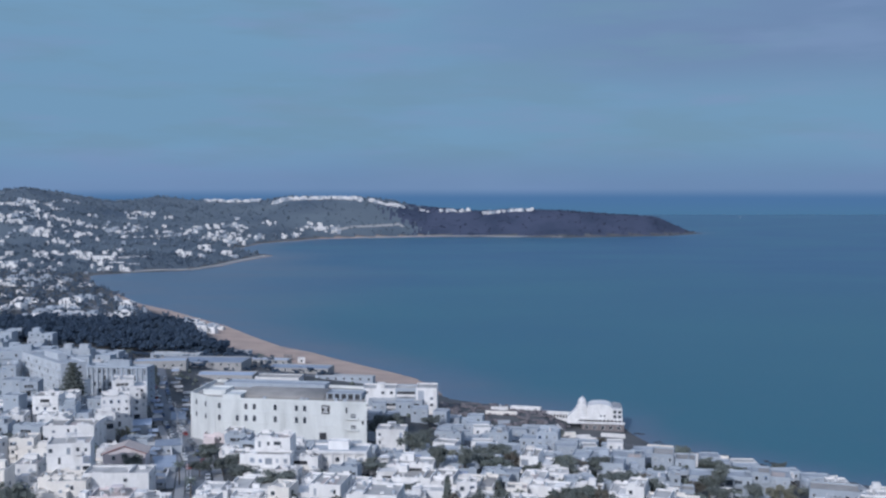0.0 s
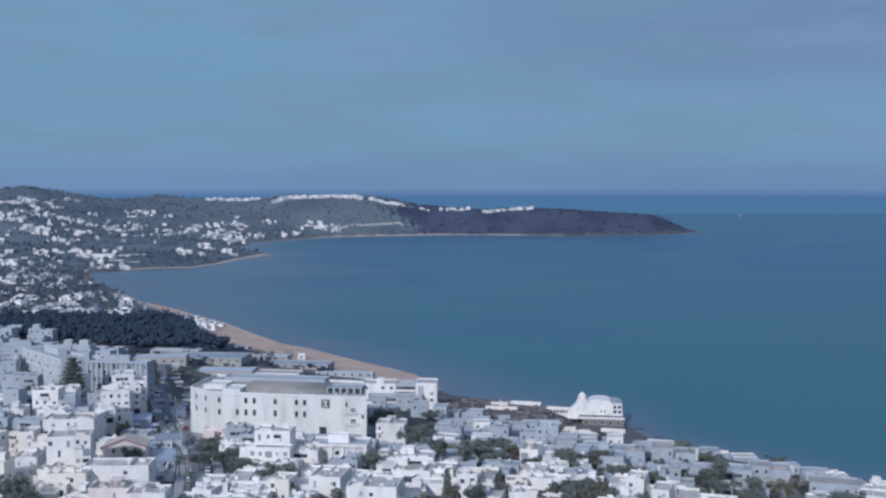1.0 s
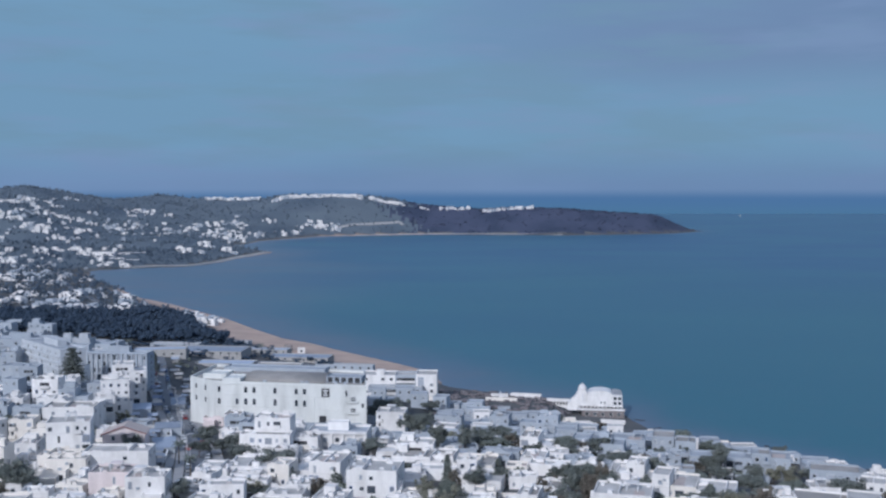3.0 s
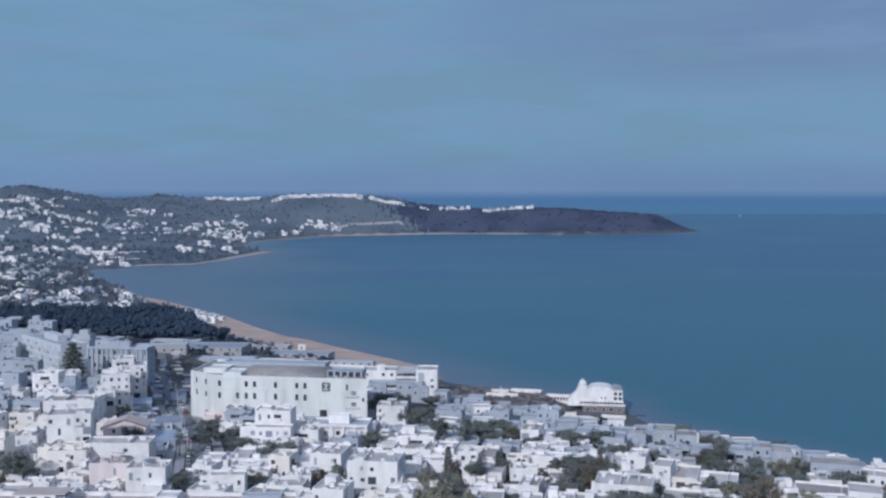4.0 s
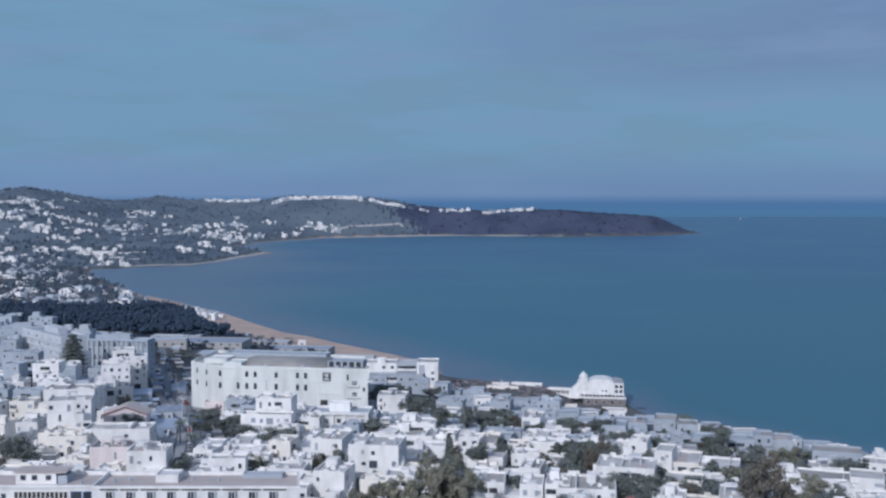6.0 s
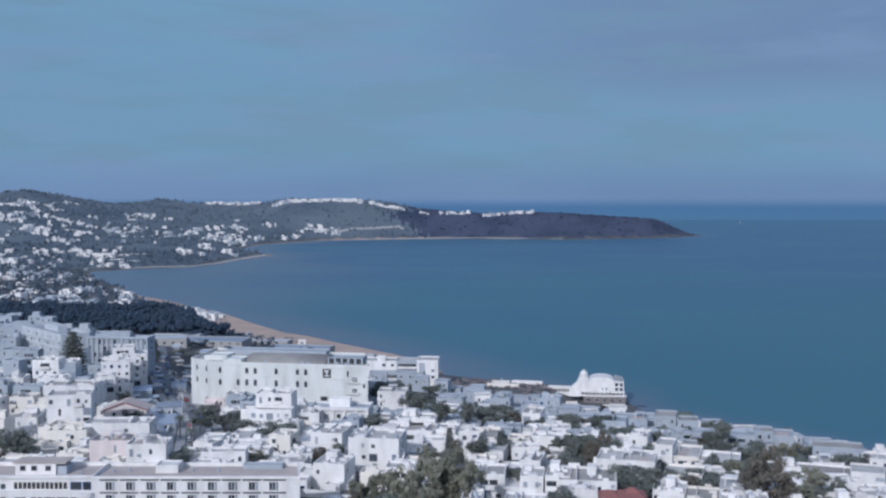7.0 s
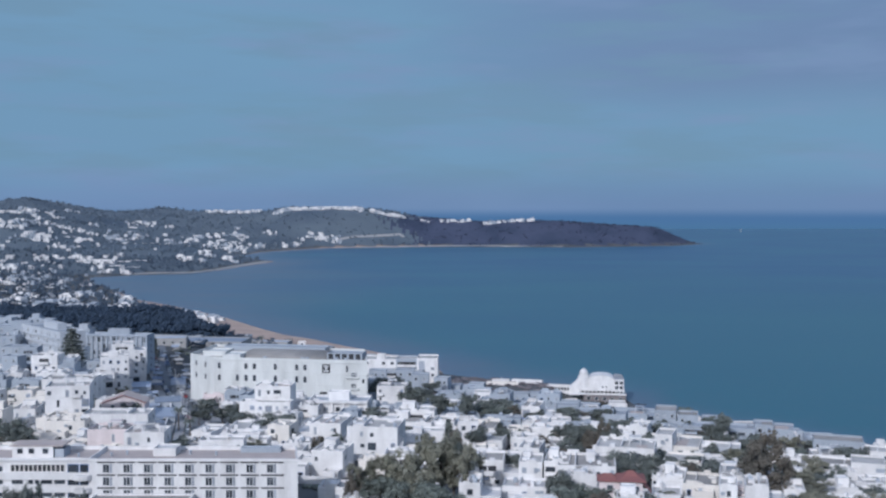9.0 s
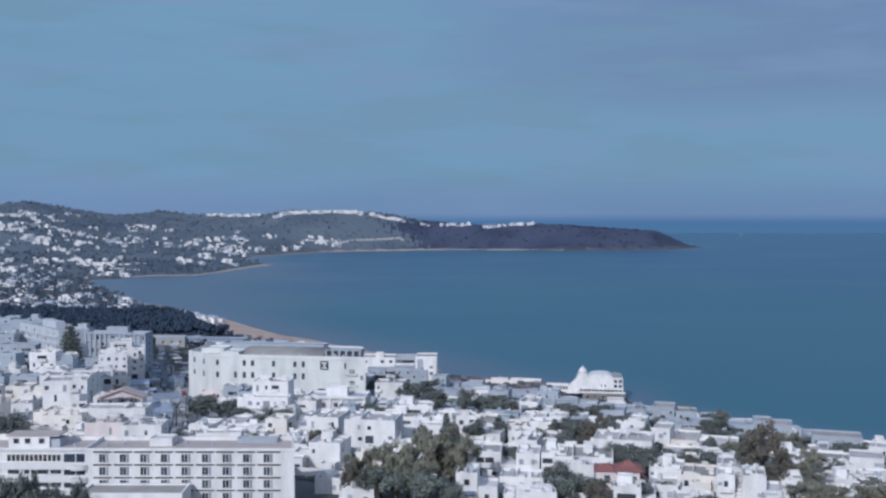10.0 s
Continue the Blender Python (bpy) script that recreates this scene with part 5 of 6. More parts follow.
house(-71.8, 327.0, 10.0, 10.0, 1, -4, 'white')
house(-57.8, 329.0, 19.7, 14.0, 1, -3, 'white')
house(-95.3, 439.0, 8.3, 9.0, 1, 0, 'pink')
house(-83.0, 426.0, 10.8, 9.0, 2, -5, 'white')
house(-49.4, 368.0, 11.7, 10.0, 2, -5, 'white')
house(-58.3, 440.0, 13.3, 10.0, 1, -5, 'grey')
house(-38.9, 322.0, 15.5, 14.0, 2, -10, 'white')
house(-10.6, 347.0, 13.0, 12.0, 1, -10, 'white')
house(-30.4, 275.0, 8.5, 10.0, 2, -12, 'white')
house(-42.0, 305.0, 7.4, 8.0, 1, -5, 'white')
house(-36.5, 279.0, 4.7, 7.0, 1, -5, 'white')
house(-20.6, 369.0, 8.8, 9.0, 1, -6, 'white')
house(-7.9, 395.0, 10.6, 10.0, 1, -10, 'grey')
house(-36.1, 445.0, 14.2, 12.0, 1, -6, 'grey')
house(32.9, 376.0, 11.3, 12.0, 2, -14, 'white')
house(57.1, 410.0, 15.7, 14.0, 1, -16, 'grey')
house(29.0, 344.0, 7.9, 12.0, 1, -14, 'white')
house(-0.2, 349.0, 7.2, 10.0, 1, -12, 'white')
house(9.4, 333.0, 12.6, 14.0, 1, -12, 'cream')
house(11.2, 310.0, 11.7, 14.0, 1, -12, 'white')
house(20.2, 280.0, 9.9, 10.0, 2, -14, 'white')
house(31.0, 300.0, 8.5, 10.0, 1, -14, 'white')
house(19.1, 260.0, 9.8, 10.0, 2, -8, 'white')
house(11.1, 262.0, 7.0, 11.0, 2, -6, 'white')
house(7.8, 235.0, 9.2, 9.0, 2, -6, 'white')
house(27.5, 260.0, 6.1, 10.0, 2, -10, 'white')
house(58.8, 335.0, 12.0, 12.0, 1, -16, 'white')
house(53.7, 258.0, 6.3, 10.0, 1, -14, 'white')
house(67.3, 314.0, 15.7, 16.0, 1, -18, 'cream', 0)
house(77.4, 311.0, 17.3, 14.0, 1, -18, 'white')
house(54.5, 255.0, 6.3, 12.0, 1, -16, 'white')
house(60.0, 248.0, 8.3, 12.0, 1, -16, 'cream')
house(62.5, 233.0, 3.8, 8.0, 2, -14, 'white')
house(72.9, 256.0, 12.9, 14.0, 1, -16, 'white')
house(69.9, 231.0, 8.3, 10.0, 2, -14, 'white')
house(79.9, 242.0, 5.0, 8.0, 1, -14, 'white')
house(66.2, 238.0, 4.3, 8.0, 1, -10, 'pink')
house(-18.3, 233.0, 7.2, 7.0, 1, -6, 'white')
house(-26.2, 245.0, 6.2, 7.0, 1, -6, 'white')
house(32.5, 230.0, 3.9, 8.0, 1, -10, 'white')
house(40.2, 228.0, 11.7, 10.0, 1, -10, 'white')
house(49.7, 237.0, 6.4, 9.0, 1, -12, 'white')
house(61.6, 275.0, 9.9, 12.0, 1, -18, 'cream')
house(58.2, 329.0, 9.1, 11.0, 2, -18, 'white')
house(64.6, 313.0, 5.1, 10.0, 2, -20, 'white', 0)
house(-141.0, 398.0, 19.0, 12.0, 4, 3, 'white', top=34.4)
house(-120.0, 330.0, 13.6, 8.0, 2, 2, 'cream', top=33.3)
house(-103.0, 332.0, 20.5, 10.0, 2, 2, 'white', top=34.0)
house(-82.6, 292.0, 11.0, 9.0, 2, 2, 'white', top=36.7)
house(-95.4, 301.0, 11.6, 9.0, 2, 1, 'pink', top=35.6)
house(-139.6, 348.0, 11.0, 10.0, 2, 3, 'white', top=32.6)
house(-154.8, 388.0, 8.8, 9.0, 3, 4, 'cream', top=31.8)
house(-164.5, 438.0, 10.6, 10.0, 3, 3, 'white', top=37.8)
house(-137.4, 444.0, 11.5, 9.0, 4, 16, 'white', top=36.3)
house(-136.6, 460.0, 10.2, 8.0, 5, 16, 'white', top=35.8)
house(-140.2, 474.0, 14.8, 12.0, 5, 16, 'white', top=38.0)
house(-139.2, 429.0, 12.0, 9.0, 3, 16, 'white', top=32.4)
house(-222.0, 536.0, 12.0, 12.0, 4, 6, 'grey', top=34.0)
house(-179.8, 461.5, 11.6, 10.0, 2, 5, 'grey', top=30.7)
house(-61.2, 362.5, 17.6, 6.0, 2, -5, 'white', top=32.3)
house(-59.6, 369.0, 12.6, 9.0, 3, -5, 'white', top=36.6)
house(-20.2, 297.0, 14.4, 13.0, 2, -8, 'white', top=37.2)
house(-13.0, 358.0, 19.6, 10.0, 2, -6, 'white', top=30.2)
house(-20.6, 415.5, 11.4, 10.0, 3, -4, 'white', 0, top=28.8)
# Farther rows mostly take the grey tone that holds their cloud shade.
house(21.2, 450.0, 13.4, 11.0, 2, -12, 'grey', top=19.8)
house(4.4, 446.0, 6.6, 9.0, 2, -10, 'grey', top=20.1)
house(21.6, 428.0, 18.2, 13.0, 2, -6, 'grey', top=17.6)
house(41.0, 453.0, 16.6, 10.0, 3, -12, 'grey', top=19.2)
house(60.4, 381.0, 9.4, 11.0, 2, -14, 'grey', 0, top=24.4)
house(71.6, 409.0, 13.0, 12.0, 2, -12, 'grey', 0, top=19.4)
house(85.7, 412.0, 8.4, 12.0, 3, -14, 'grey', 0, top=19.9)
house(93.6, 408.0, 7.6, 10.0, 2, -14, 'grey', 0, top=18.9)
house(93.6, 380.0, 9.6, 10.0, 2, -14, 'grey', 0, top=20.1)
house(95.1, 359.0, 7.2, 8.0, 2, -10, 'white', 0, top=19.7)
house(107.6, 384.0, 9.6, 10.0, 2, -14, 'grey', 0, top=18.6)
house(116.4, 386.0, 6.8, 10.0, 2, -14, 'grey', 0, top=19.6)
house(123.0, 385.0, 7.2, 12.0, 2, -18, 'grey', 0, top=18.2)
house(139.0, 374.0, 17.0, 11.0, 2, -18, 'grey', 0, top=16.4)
house(129.7, 357.5, 10.2, 9.0, 1, -10, 'white', 0, top=15.2)
house(131.2, 328.0, 10.0, 12.0, 2, -20, 'white', 0, top=19.4)
house(147.7, 363.0, 9.0, 10.0, 2, -24, 'white', 0, top=15.2)
house(118.7, 329.0, 19.0, 15.0, 2, -22, 'white', 0, top=18.2)
house(34.2, 255.0, 14.0, 14.0, 1, -8, 'white', top=36.4)
house(47.6, 280.0, 15.4, 13.0, 1, -14, 'white', top=35.2)
pitched_house(-112.0, 371.0, 14.6, 9.0, 7.4, 2.6, 6, PINK, 'pale pink gabled house with red tile verges', ROOF_GRAVEL)
apartment(-37.4, 374.0, 21.2, 12.0, 2, -4, 'white', True, 'long white two-storey house with pilasters between its windows', 30.6)
hip_house()


# ---- trees between the houses ----
tree(-20.5, 239.0, 9.0, 5.8, 'brown', 0)
tree(-13.7, 241.0, 12.0, 6.5, 'tall', 1)
tree(-7.6, 241.0, 12.0, 4.8, 'tall', 2)
tree(-0.7, 249.0, 15.0, 8.9, 'tall', 0)
tree(5.3, 242.0, 14.0, 5.2, 'tall', 1)
tree(-18.2, 242.0, 10.0, 6.1, 'tall', 2)
tree(-9.7, 238.0, 13.0, 6.4, 'tall', 0)
tree(-4.3, 245.0, 14.0, 6.2, 'tall', 1)
tree(-5.6, 232.0, 11.0, 6.3, 'tall', 2)
tree(-14.0, 233.0, 9.0, 6.2, 'round', 0)
tree(2.2, 248.0, 11.0, 4.5, 'tall', 1)
tree(-9.8, 229.0, 9.0, 6.8, 'round', 2)
tree(-2.7, 226.0, 9.0, 8.4, 'round', 0)
tree(2.3, 225.0, 7.0, 5.5, 'round', 1)
tree(75.6, 248.0, 17.0, 13.5, 'brown', 2)
tree(75.3, 259.0, 10.0, 6.0, 'dark', 0)
tree(79.3, 224.0, 7.0, 6.6, 'tall', 1)
tree(83.9, 219.0, 7.0, 6.9, 'brown', 0)
tree(86.2, 216.0, 8.5, 6.8, 'tall', 0)
tree(89.5, 217.0, 8.0, 6.9, 'tall', 1)
tree(77.0, 229.0, 6.0, 4.8, 'dark', 2)
tree(97.6, 372.0, 12.0, 6.0, 'dark', 1)
tree(92.6, 366.0, 9.0, 6.4, 'dark', 2)
tree(-172.0, 492.0, 20.0, 14.0, 'conifer', 0)
tree(37.0, 311.0, 8.5, 6.4, 'dark', 0)
tree(57.0, 385.0, 8.0, 9.5, 'dark', 1)
tree(49.0, 380.0, 7.5, 9.0, 'brown', 1)
tree(43.0, 372.0, 7.0, 7.0, 'dark', 0)
tree(60.0, 356.0, 7.0, 8.0, 'dark', 2)
tree(140.5, 362.0, 8.0, 8.0, 'dark', 0)
tree(-126.9, 310.0, 10.0, 8.2, 'dark', 0)
tree(-122.8, 308.0, 8.0, 6.5, 'dark', 1)
tree(-83.0, 203.0, 13.0, 3.9, 'dark', 2)
tree(-80.4, 203.0, 14.0, 4.3, 'dark', 0)
tree(-77.4, 204.0, 11.0, 3.9, 'dark', 1)
tree(-74.3, 205.0, 11.0, 3.7, 'dark', 2)
tree(-69.4, 205.0, 12.0, 3.2, 'dark', 0)
tree(-86.9, 389.0, 7.0, 6.6, 'dark', 0)
tree(-84.5, 366.0, 6.5, 6.5, 'dark', 2)
tree(-89.5, 404.0, 6.0, 5.5, 'round', 1)
tree(-77.2, 370.0, 6.0, 7.8, 'dark', 1)
tree(-68.7, 359.0, 6.0, 9.9, 'dark', 2)
tree(-53.3, 341.0, 8.0, 9.7, 'dark', 0)
tree(-47.1, 321.0, 6.0, 4.7, 'dark', 1)
tree(-60.1, 462.0, 6.0, 5.9, 'dark', 2)
tree(-24.1, 370.0, 6.0, 9.0, 'dark', 0)
tree(-29.8, 346.0, 4.0, 9.1, 'bush', 1)
tree(-22.9, 463.0, 9.0, 10.8, 'dark', 2)
tree(-27.7, 453.0, 8.0, 8.6, 'dark', 0)
tree(-11.2, 401.0, 11.0, 8.5, 'dark', 1)
tree(1.4, 318.0, 8.0, 4.0, 'cypress', 2)
tree(7.7, 365.0, 12.0, 4.8, 'dark', 0)
tree(-1.5, 369.0, 11.0, 7.0, 'dark', 1)
tree(3.3, 312.0, 7.0, 4.9, 'brown', 2)
tree(-4.7, 299.0, 7.0, 5.4, 'tall', 0)
tree(17.5, 319.0, 6.0, 4.4, 'dark', 1)
tree(23.8, 325.0, 5.0, 5.2, 'bush', 2)
tree(33.8, 285.0, 8.0, 6.9, 'dark', 0)
tree(41.4, 296.0, 10.0, 7.8, 'brown', 1)
tree(46.5, 297.0, 9.5, 5.6, 'dark', 2)
tree(52.3, 298.0, 6.0, 5.4, 'dark', 0)
tree(34.1, 271.0, 7.0, 5.7, 'dark', 1)
tree(44.3, 261.0, 7.0, 7.7, 'dark', 2)
tree(53.7, 277.0, 6.0, 5.9, 'dark', 0)
tree(94.2, 337.0, 6.0, 3.6, 'dark', 0)
tree(137.7, 361.0, 8.0, 9.5, 'dark', 1)
tree(125.0, 363.0, 5.0, 8.8, 'bush', 2)
tree(64.7, 276.0, 5.0, 8.2, 'dark', 0)
tree(73.0, 280.0, 5.0, 8.3, 'dark', 1)
tree(76.8, 277.0, 5.0, 5.9, 'dark', 2)
tree(59.3, 280.0, 5.0, 5.9, 'bush', 0)
tree(30.3, 228.0, 8.0, 7.2, 'round', 1)
tree(33.4, 223.0, 8.0, 7.1, 'brown', 2)
tree(26.2, 241.0, 8.0, 5.9, 'dark', 0)
tree(26.3, 223.0, 8.0, 4.7, 'round', 1)
tree(79.2, 219.0, 8.0, 6.9, 'tall', 2)
tree(-107.7, 367.0, 8.0, 5.8, 'dark', 0)
tree(-133.1, 396.0, 8.0, 6.3, 'dark', 1)
tree(-152.7, 399.0, 8.0, 6.3, 'brown', 2)
tree(-165.4, 402.0, 7.0, 6.4, 'dark', 0)
tree(-140.5, 458.0, 8.0, 5.8, 'dark', 1)
tree(-166.5, 527.0, 7.0, 5.6, 'dark', 2)
tree(-151.7, 557.0, 12.0, 5.9, 'cypress', 0)
tree(-6.0, 485.0, 5.0, 7.7, 'dark', 2)
tree(14.3, 399.0, 6.0, 5.1, 'dark', 0)
tree(25.8, 397.0, 6.0, 4.2, 'dark', 1)
tree(51.0, 476.0, 6.0, 6.5, 'dark', 2)
tree(58.0, 433.0, 5.0, 6.9, 'dark', 0)
tree(68.9, 373.0, 5.0, 5.1, 'dark', 1)
tree(90.2, 407.0, 5.0, 5.2, 'dark', 2)
tree(41.9, 232.0, 6.0, 7.4, 'dark', 0)
tree(55.0, 220.0, 6.0, 8.1, 'brown', 1)
tree(9.5, 308.0, 8.0, 5.5, 'dark', 2)
tree(28.5, 301.0, 7.0, 5.7, 'brown', 0)
tree(39.5, 312.0, 8.0, 6.6, 'dark', 1)
tree(45.4, 305.0, 10.5, 6.5, 'brown', 2)
tree(43.0, 266.0, 9.0, 6.2, 'dark', 0)
tree(34.8, 315.0, 7.0, 6.7, 'brown', 1)
tree(55.2, 298.0, 8.0, 5.4, 'dark', 2)
tree(70.2, 345.0, 8.0, 5.5, 'dark', 0)
tree(17.8, 271.0, 7.0, 5.2, 'dark', 1)
tree(-32.4, 317.0, 5.0, 5.0, 'bush', 2)
tree(-50.1, 302.0, 4.0, 8.0, 'bush', 0)

tree(65.2, 270.0, 3.6, 7.1, 'dark', 0)
tree(73.0, 312.0, 2.5, 4.3, 'dark', 1)
tree(78.6, 317.0, 2.5, 4.4, 'dark', 2)
tree(83.9, 322.0, 2.3, 3.4, 'dark', 0)
tree(50.0, 240.0, 3.8, 5.1, 'tall', 1)
tree(139.3, 343.0, 5.4, 6.5, 'dark', 2)
tree(64.1, 281.0, 2.4, 3.9, 'dark', 0)
tree(52.5, 301.0, 4.8, 3.8, 'dark', 1)
tree(48.5, 291.0, 3.9, 3.7, 'dark', 2)
tree(37.9, 299.0, 9.5, 5.4, 'dark', 0)
tree(48.9, 262.0, 4.8, 5.0, 'dark', 1)
tree(140.9, 444.0, 5.9, 4.7, 'dark', 2)
tree(28.3, 261.0, 4.8, 4.7, 'round', 0)
tree(32.8, 247.0, 5.1, 5.2, 'brown', 1)
tree(24.1, 253.0, 3.4, 4.0, 'dark', 2)
tree(17.6, 338.0, 4.9, 3.9, 'cypress', 0)
tree(1.4, 338.0, 6.2, 3.2, 'cypress', 1)
tree(13.2, 342.0, 4.2, 5.4, 'brown', 2)

# stalls and small trees along the farther street
for k in range(30):
    u = k / 29
    sx, sy = -118 - 44 * u + roll.uniform(-3.0, 3.0), 468 + 150 * u + roll.uniform(-3, 3)
    side = -7.5 if k % 2 else 7.0
    if roll.random() < 0.1:
        tree(sx + side, sy, roll.uniform(3, 6), roll.uniform(3.5, 6), "dark", k % 3)
        continue
    market_stall(sx + side, sy, 15 + roll.choice((0, 90)) + roll.uniform(-9, 9), roll.choice((SHEET, SHEET, AWNING, ROOF_WHITE, VAULT_GREY)))

# the rest of the quarter: low houses, walls and shrubs in the gaps between
fill = random.Random(21)
LARGE = [(-22, 537, 21, 14), (-60, 458, 50, 32), (-70, 236, 65, 18), (78, 546, 22, 14), (-157, 518, 18, 9), (-196, 540, 26, 26), (-236, 600, 17, 10), (-95, 525, 28, 10)]
GROVES = [(-8, 243, 20, 22), (106, 352, 9, 12)]


def free(x, y, r, q=None):
    q = r if q is None else q
    if any(abs(x - a) < b + r and abs(y - c) < d + q for a, c, b, d in (built + LARGE + GROVES)):
        return False
    for (ax, ay), (bx, by) in zip(STREET, STREET[1:]):
        u = max(0, min(1, ((x - ax) * (bx - ax) + (y - ay) * (by - ay)) / ((bx - ax) ** 2 + (by - ay) ** 2)))
        gap = x - ax - u * (bx - ax)
        if abs(y - ay - u * (by - ay)) < 6 and -24 - r < gap < 9 + r:
            return False
    return True


crowd = ([], [], [])


def joined_house(store, x, y, w, d, h, turn, rng, z=None):
    """A house in a joined mesh: body, sometimes an upper room, dark openings."""
    v, f, slots = store
    m = pose(x, y, max(0.0, float(ground_z(x, y))) if z is None else z, 0, 0, turn)
    s = Shape()
    s.tray(-w / 2, 0, w / 2, d, -5, h, 0.25, 0.5)
    if rng.random() < 0.3 and w > 7:
        s.tray(-w * 0.3, d * 0.35, w * 0.25, d * 0.9, h - 0.5, h + 2.5, 0.25, 0.4)
    walls = len(s.f)
    for k in range(max(1, int(h / 3))):
        for j in range(max(1, int(w / 3.4))):
            if rng.random() < 0.7:
                cx = -w / 2 + (j + 0.5) * w / max(1, int(w / 3.4))
                s.box(cx - 0.55, -0.08, 0.9 + 3 * k, cx + 0.55, 0.05, 2.2 + 3 * k)
    n = len(v)
    v.extend(tuple(m @ Vector(p)) for p in s.v)
    f.extend(tuple(i + n for i in q) for q in s.f)
    slots.extend([rng.choice((0, 0, 0, 2))] * walls + [1] * (len(s.f) - walls))


def small_house(x, y, w, d, floors, turn, tone):
    """A plain low house: walls with parapet, roof screed, a few windows."""
    t = thing("house", x, y, turn, f"{WORDS[tone]} small house with flat roof near the shore", "house", "houses of the seaside town")
    H = floors * FLOOR + 0.5
    part("wall", Shape().tray(-w / 2, 0, w / 2, d, -5, H, 0.25, 0.5), TONES[tone], t)
    part("roof", Shape().box(-w / 2 + 0.26, 0.26, H - 0.55, w / 2 - 0.26, d - 0.26, H - 0.46), ROOFS[tone], t)
    k = max(1, min(3, int(w / 3)))
    for j in range(k):
        add_window(t, -w / 2 + (j + 0.5) * w / k, 0, (floors - 1) * FLOOR + 0.9, fill.choice((0.8, 1.0, 1.5)), 1.2, glass=fill.choice((GLASS, SHUTTER)))
    built.append((x, y + d / 2, w / 2, d / 2))


for step in range(500):
    x, y = fill.uniform(-42, 72), fill.uniform(424, 508)
    w, d = fill.uniform(5.5, 11), fill.uniform(5, 8)
    if land_distance(x, y) > 28 and free(x, y + d / 2, w / 2 + 0.5, d / 2 + 0.6) and not (x > 20 and y > 474) and not (x > 45 and y > 462):
        # Most here take the grey tone, with cloud shade in its colour.
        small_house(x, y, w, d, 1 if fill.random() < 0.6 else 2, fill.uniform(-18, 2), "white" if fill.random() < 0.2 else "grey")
grown = 0
for step in range(900):
    y = fill.uniform(252, 470)
    x = fill.uniform(-0.43 * y, 0.43 * y)
    if (x < -20 and fill.random() < 0.75) or land_distance(x, y) < 45:
        continue
    w = fill.uniform(5, 9)
    if grown < 85 and free(x, y, w / 2 - 1.5):
        tree(x, y, fill.uniform(4, 7.5), w, fill.choice(("dark", "dark", "round", "brown", "bush", "tall")), fill.randrange(3))
        built.append((x, y, w / 2 - 1, w / 2 - 1))
        grown += 1
loose = []
for step in range(7000):
    y = fill.uniform(214, 800)
    x = fill.uniform(-0.44 * y, 0.44 * y)
    if (y > 600 and x > -0.28 * y) or (y > 722 and x > -285):
        continue
    if land_distance(x, y) < (24 if x > 60 else 10) or (x > -12 and y > 470) or (x > 15 and y > 452) or (480 < y < 600 and -150 < x < -20):
        continue
    w, d = fill.uniform(6, 13), fill.uniform(5, 9)
    if len(built) < 540 and free(x, y + d / 2, w / 2 + 0.6, d / 2 + 0.8):
        n = 1 if fill.random() < (0.6 if x < -60 else 0.86) or x > 60 else (3 if x < -100 and fill.random() < 0.5 else 2)
        turn = fill.uniform(-16, 4)
        if y < 425:
            # Past the near rows the shaded grey tone takes over.
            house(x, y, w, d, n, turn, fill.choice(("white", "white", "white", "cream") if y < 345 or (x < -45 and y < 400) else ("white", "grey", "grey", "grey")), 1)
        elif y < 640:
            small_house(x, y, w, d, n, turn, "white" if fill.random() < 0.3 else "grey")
        else:
            joined_house(crowd, x, y, w, d, n * FLOOR + 0.5, turn, fill)
            built.append((x, y + d / 2, w / 2, d / 2))
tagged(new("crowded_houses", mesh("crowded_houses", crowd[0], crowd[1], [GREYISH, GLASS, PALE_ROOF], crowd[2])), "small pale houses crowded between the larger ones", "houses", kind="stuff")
for step in range(1600):
    y = fill.uniform(214, 640)
    x = fill.uniform(-0.44 * y, 0.44 * y)
    if land_distance(x, y) > 10 and free(x, y, 0.8) and not (x > -15 and y > 455):
        loose.append((x, y, fill.uniform(2.0, 4.5), fill.uniform(2.5, 5.0)))


def garden_wall(x, y, w, turn, tone):
    t = thing("garden_wall", x, y, turn, "low white plastered garden wall between houses", "wall", "garden walls")
    part("wall", once(("gw", round(w), tone), lambda: Shape().box(-w / 2, 0, -2.5, w / 2, 0.25, 1.9).mesh("wall", TONES[tone])), None, t)
    part("coping", once(("gc", round(w), tone), lambda: Shape().box(-w / 2, -0.06, 1.903, w / 2, 0.31, 2.0).mesh("coping", TONES[tone])), None, t)


walls = 0
for step in range(1500):
    y = fill.uniform(216, 560)
    x = fill.uniform(-0.43 * y, 0.43 * y)
    w = fill.choice((6, 9, 12, 16))
    if walls < 105 and land_distance(x, y) > 12 and free(x, y, w / 2 - 1, 0.3):
        garden_wall(x, y, w, fill.uniform(-18, 6) + (90 if fill.random() < 0.2 else 0), fill.choice(("white", "white", "cream", "grey")))
        walls += 1


# ---- villas and villages round the bay ----
VILLA_WORDS = ("white cubic villa among dark trees", "white two-part villa with flat roofs", "haze-toned grey villa with small dark windows", "broad white terraced villa")


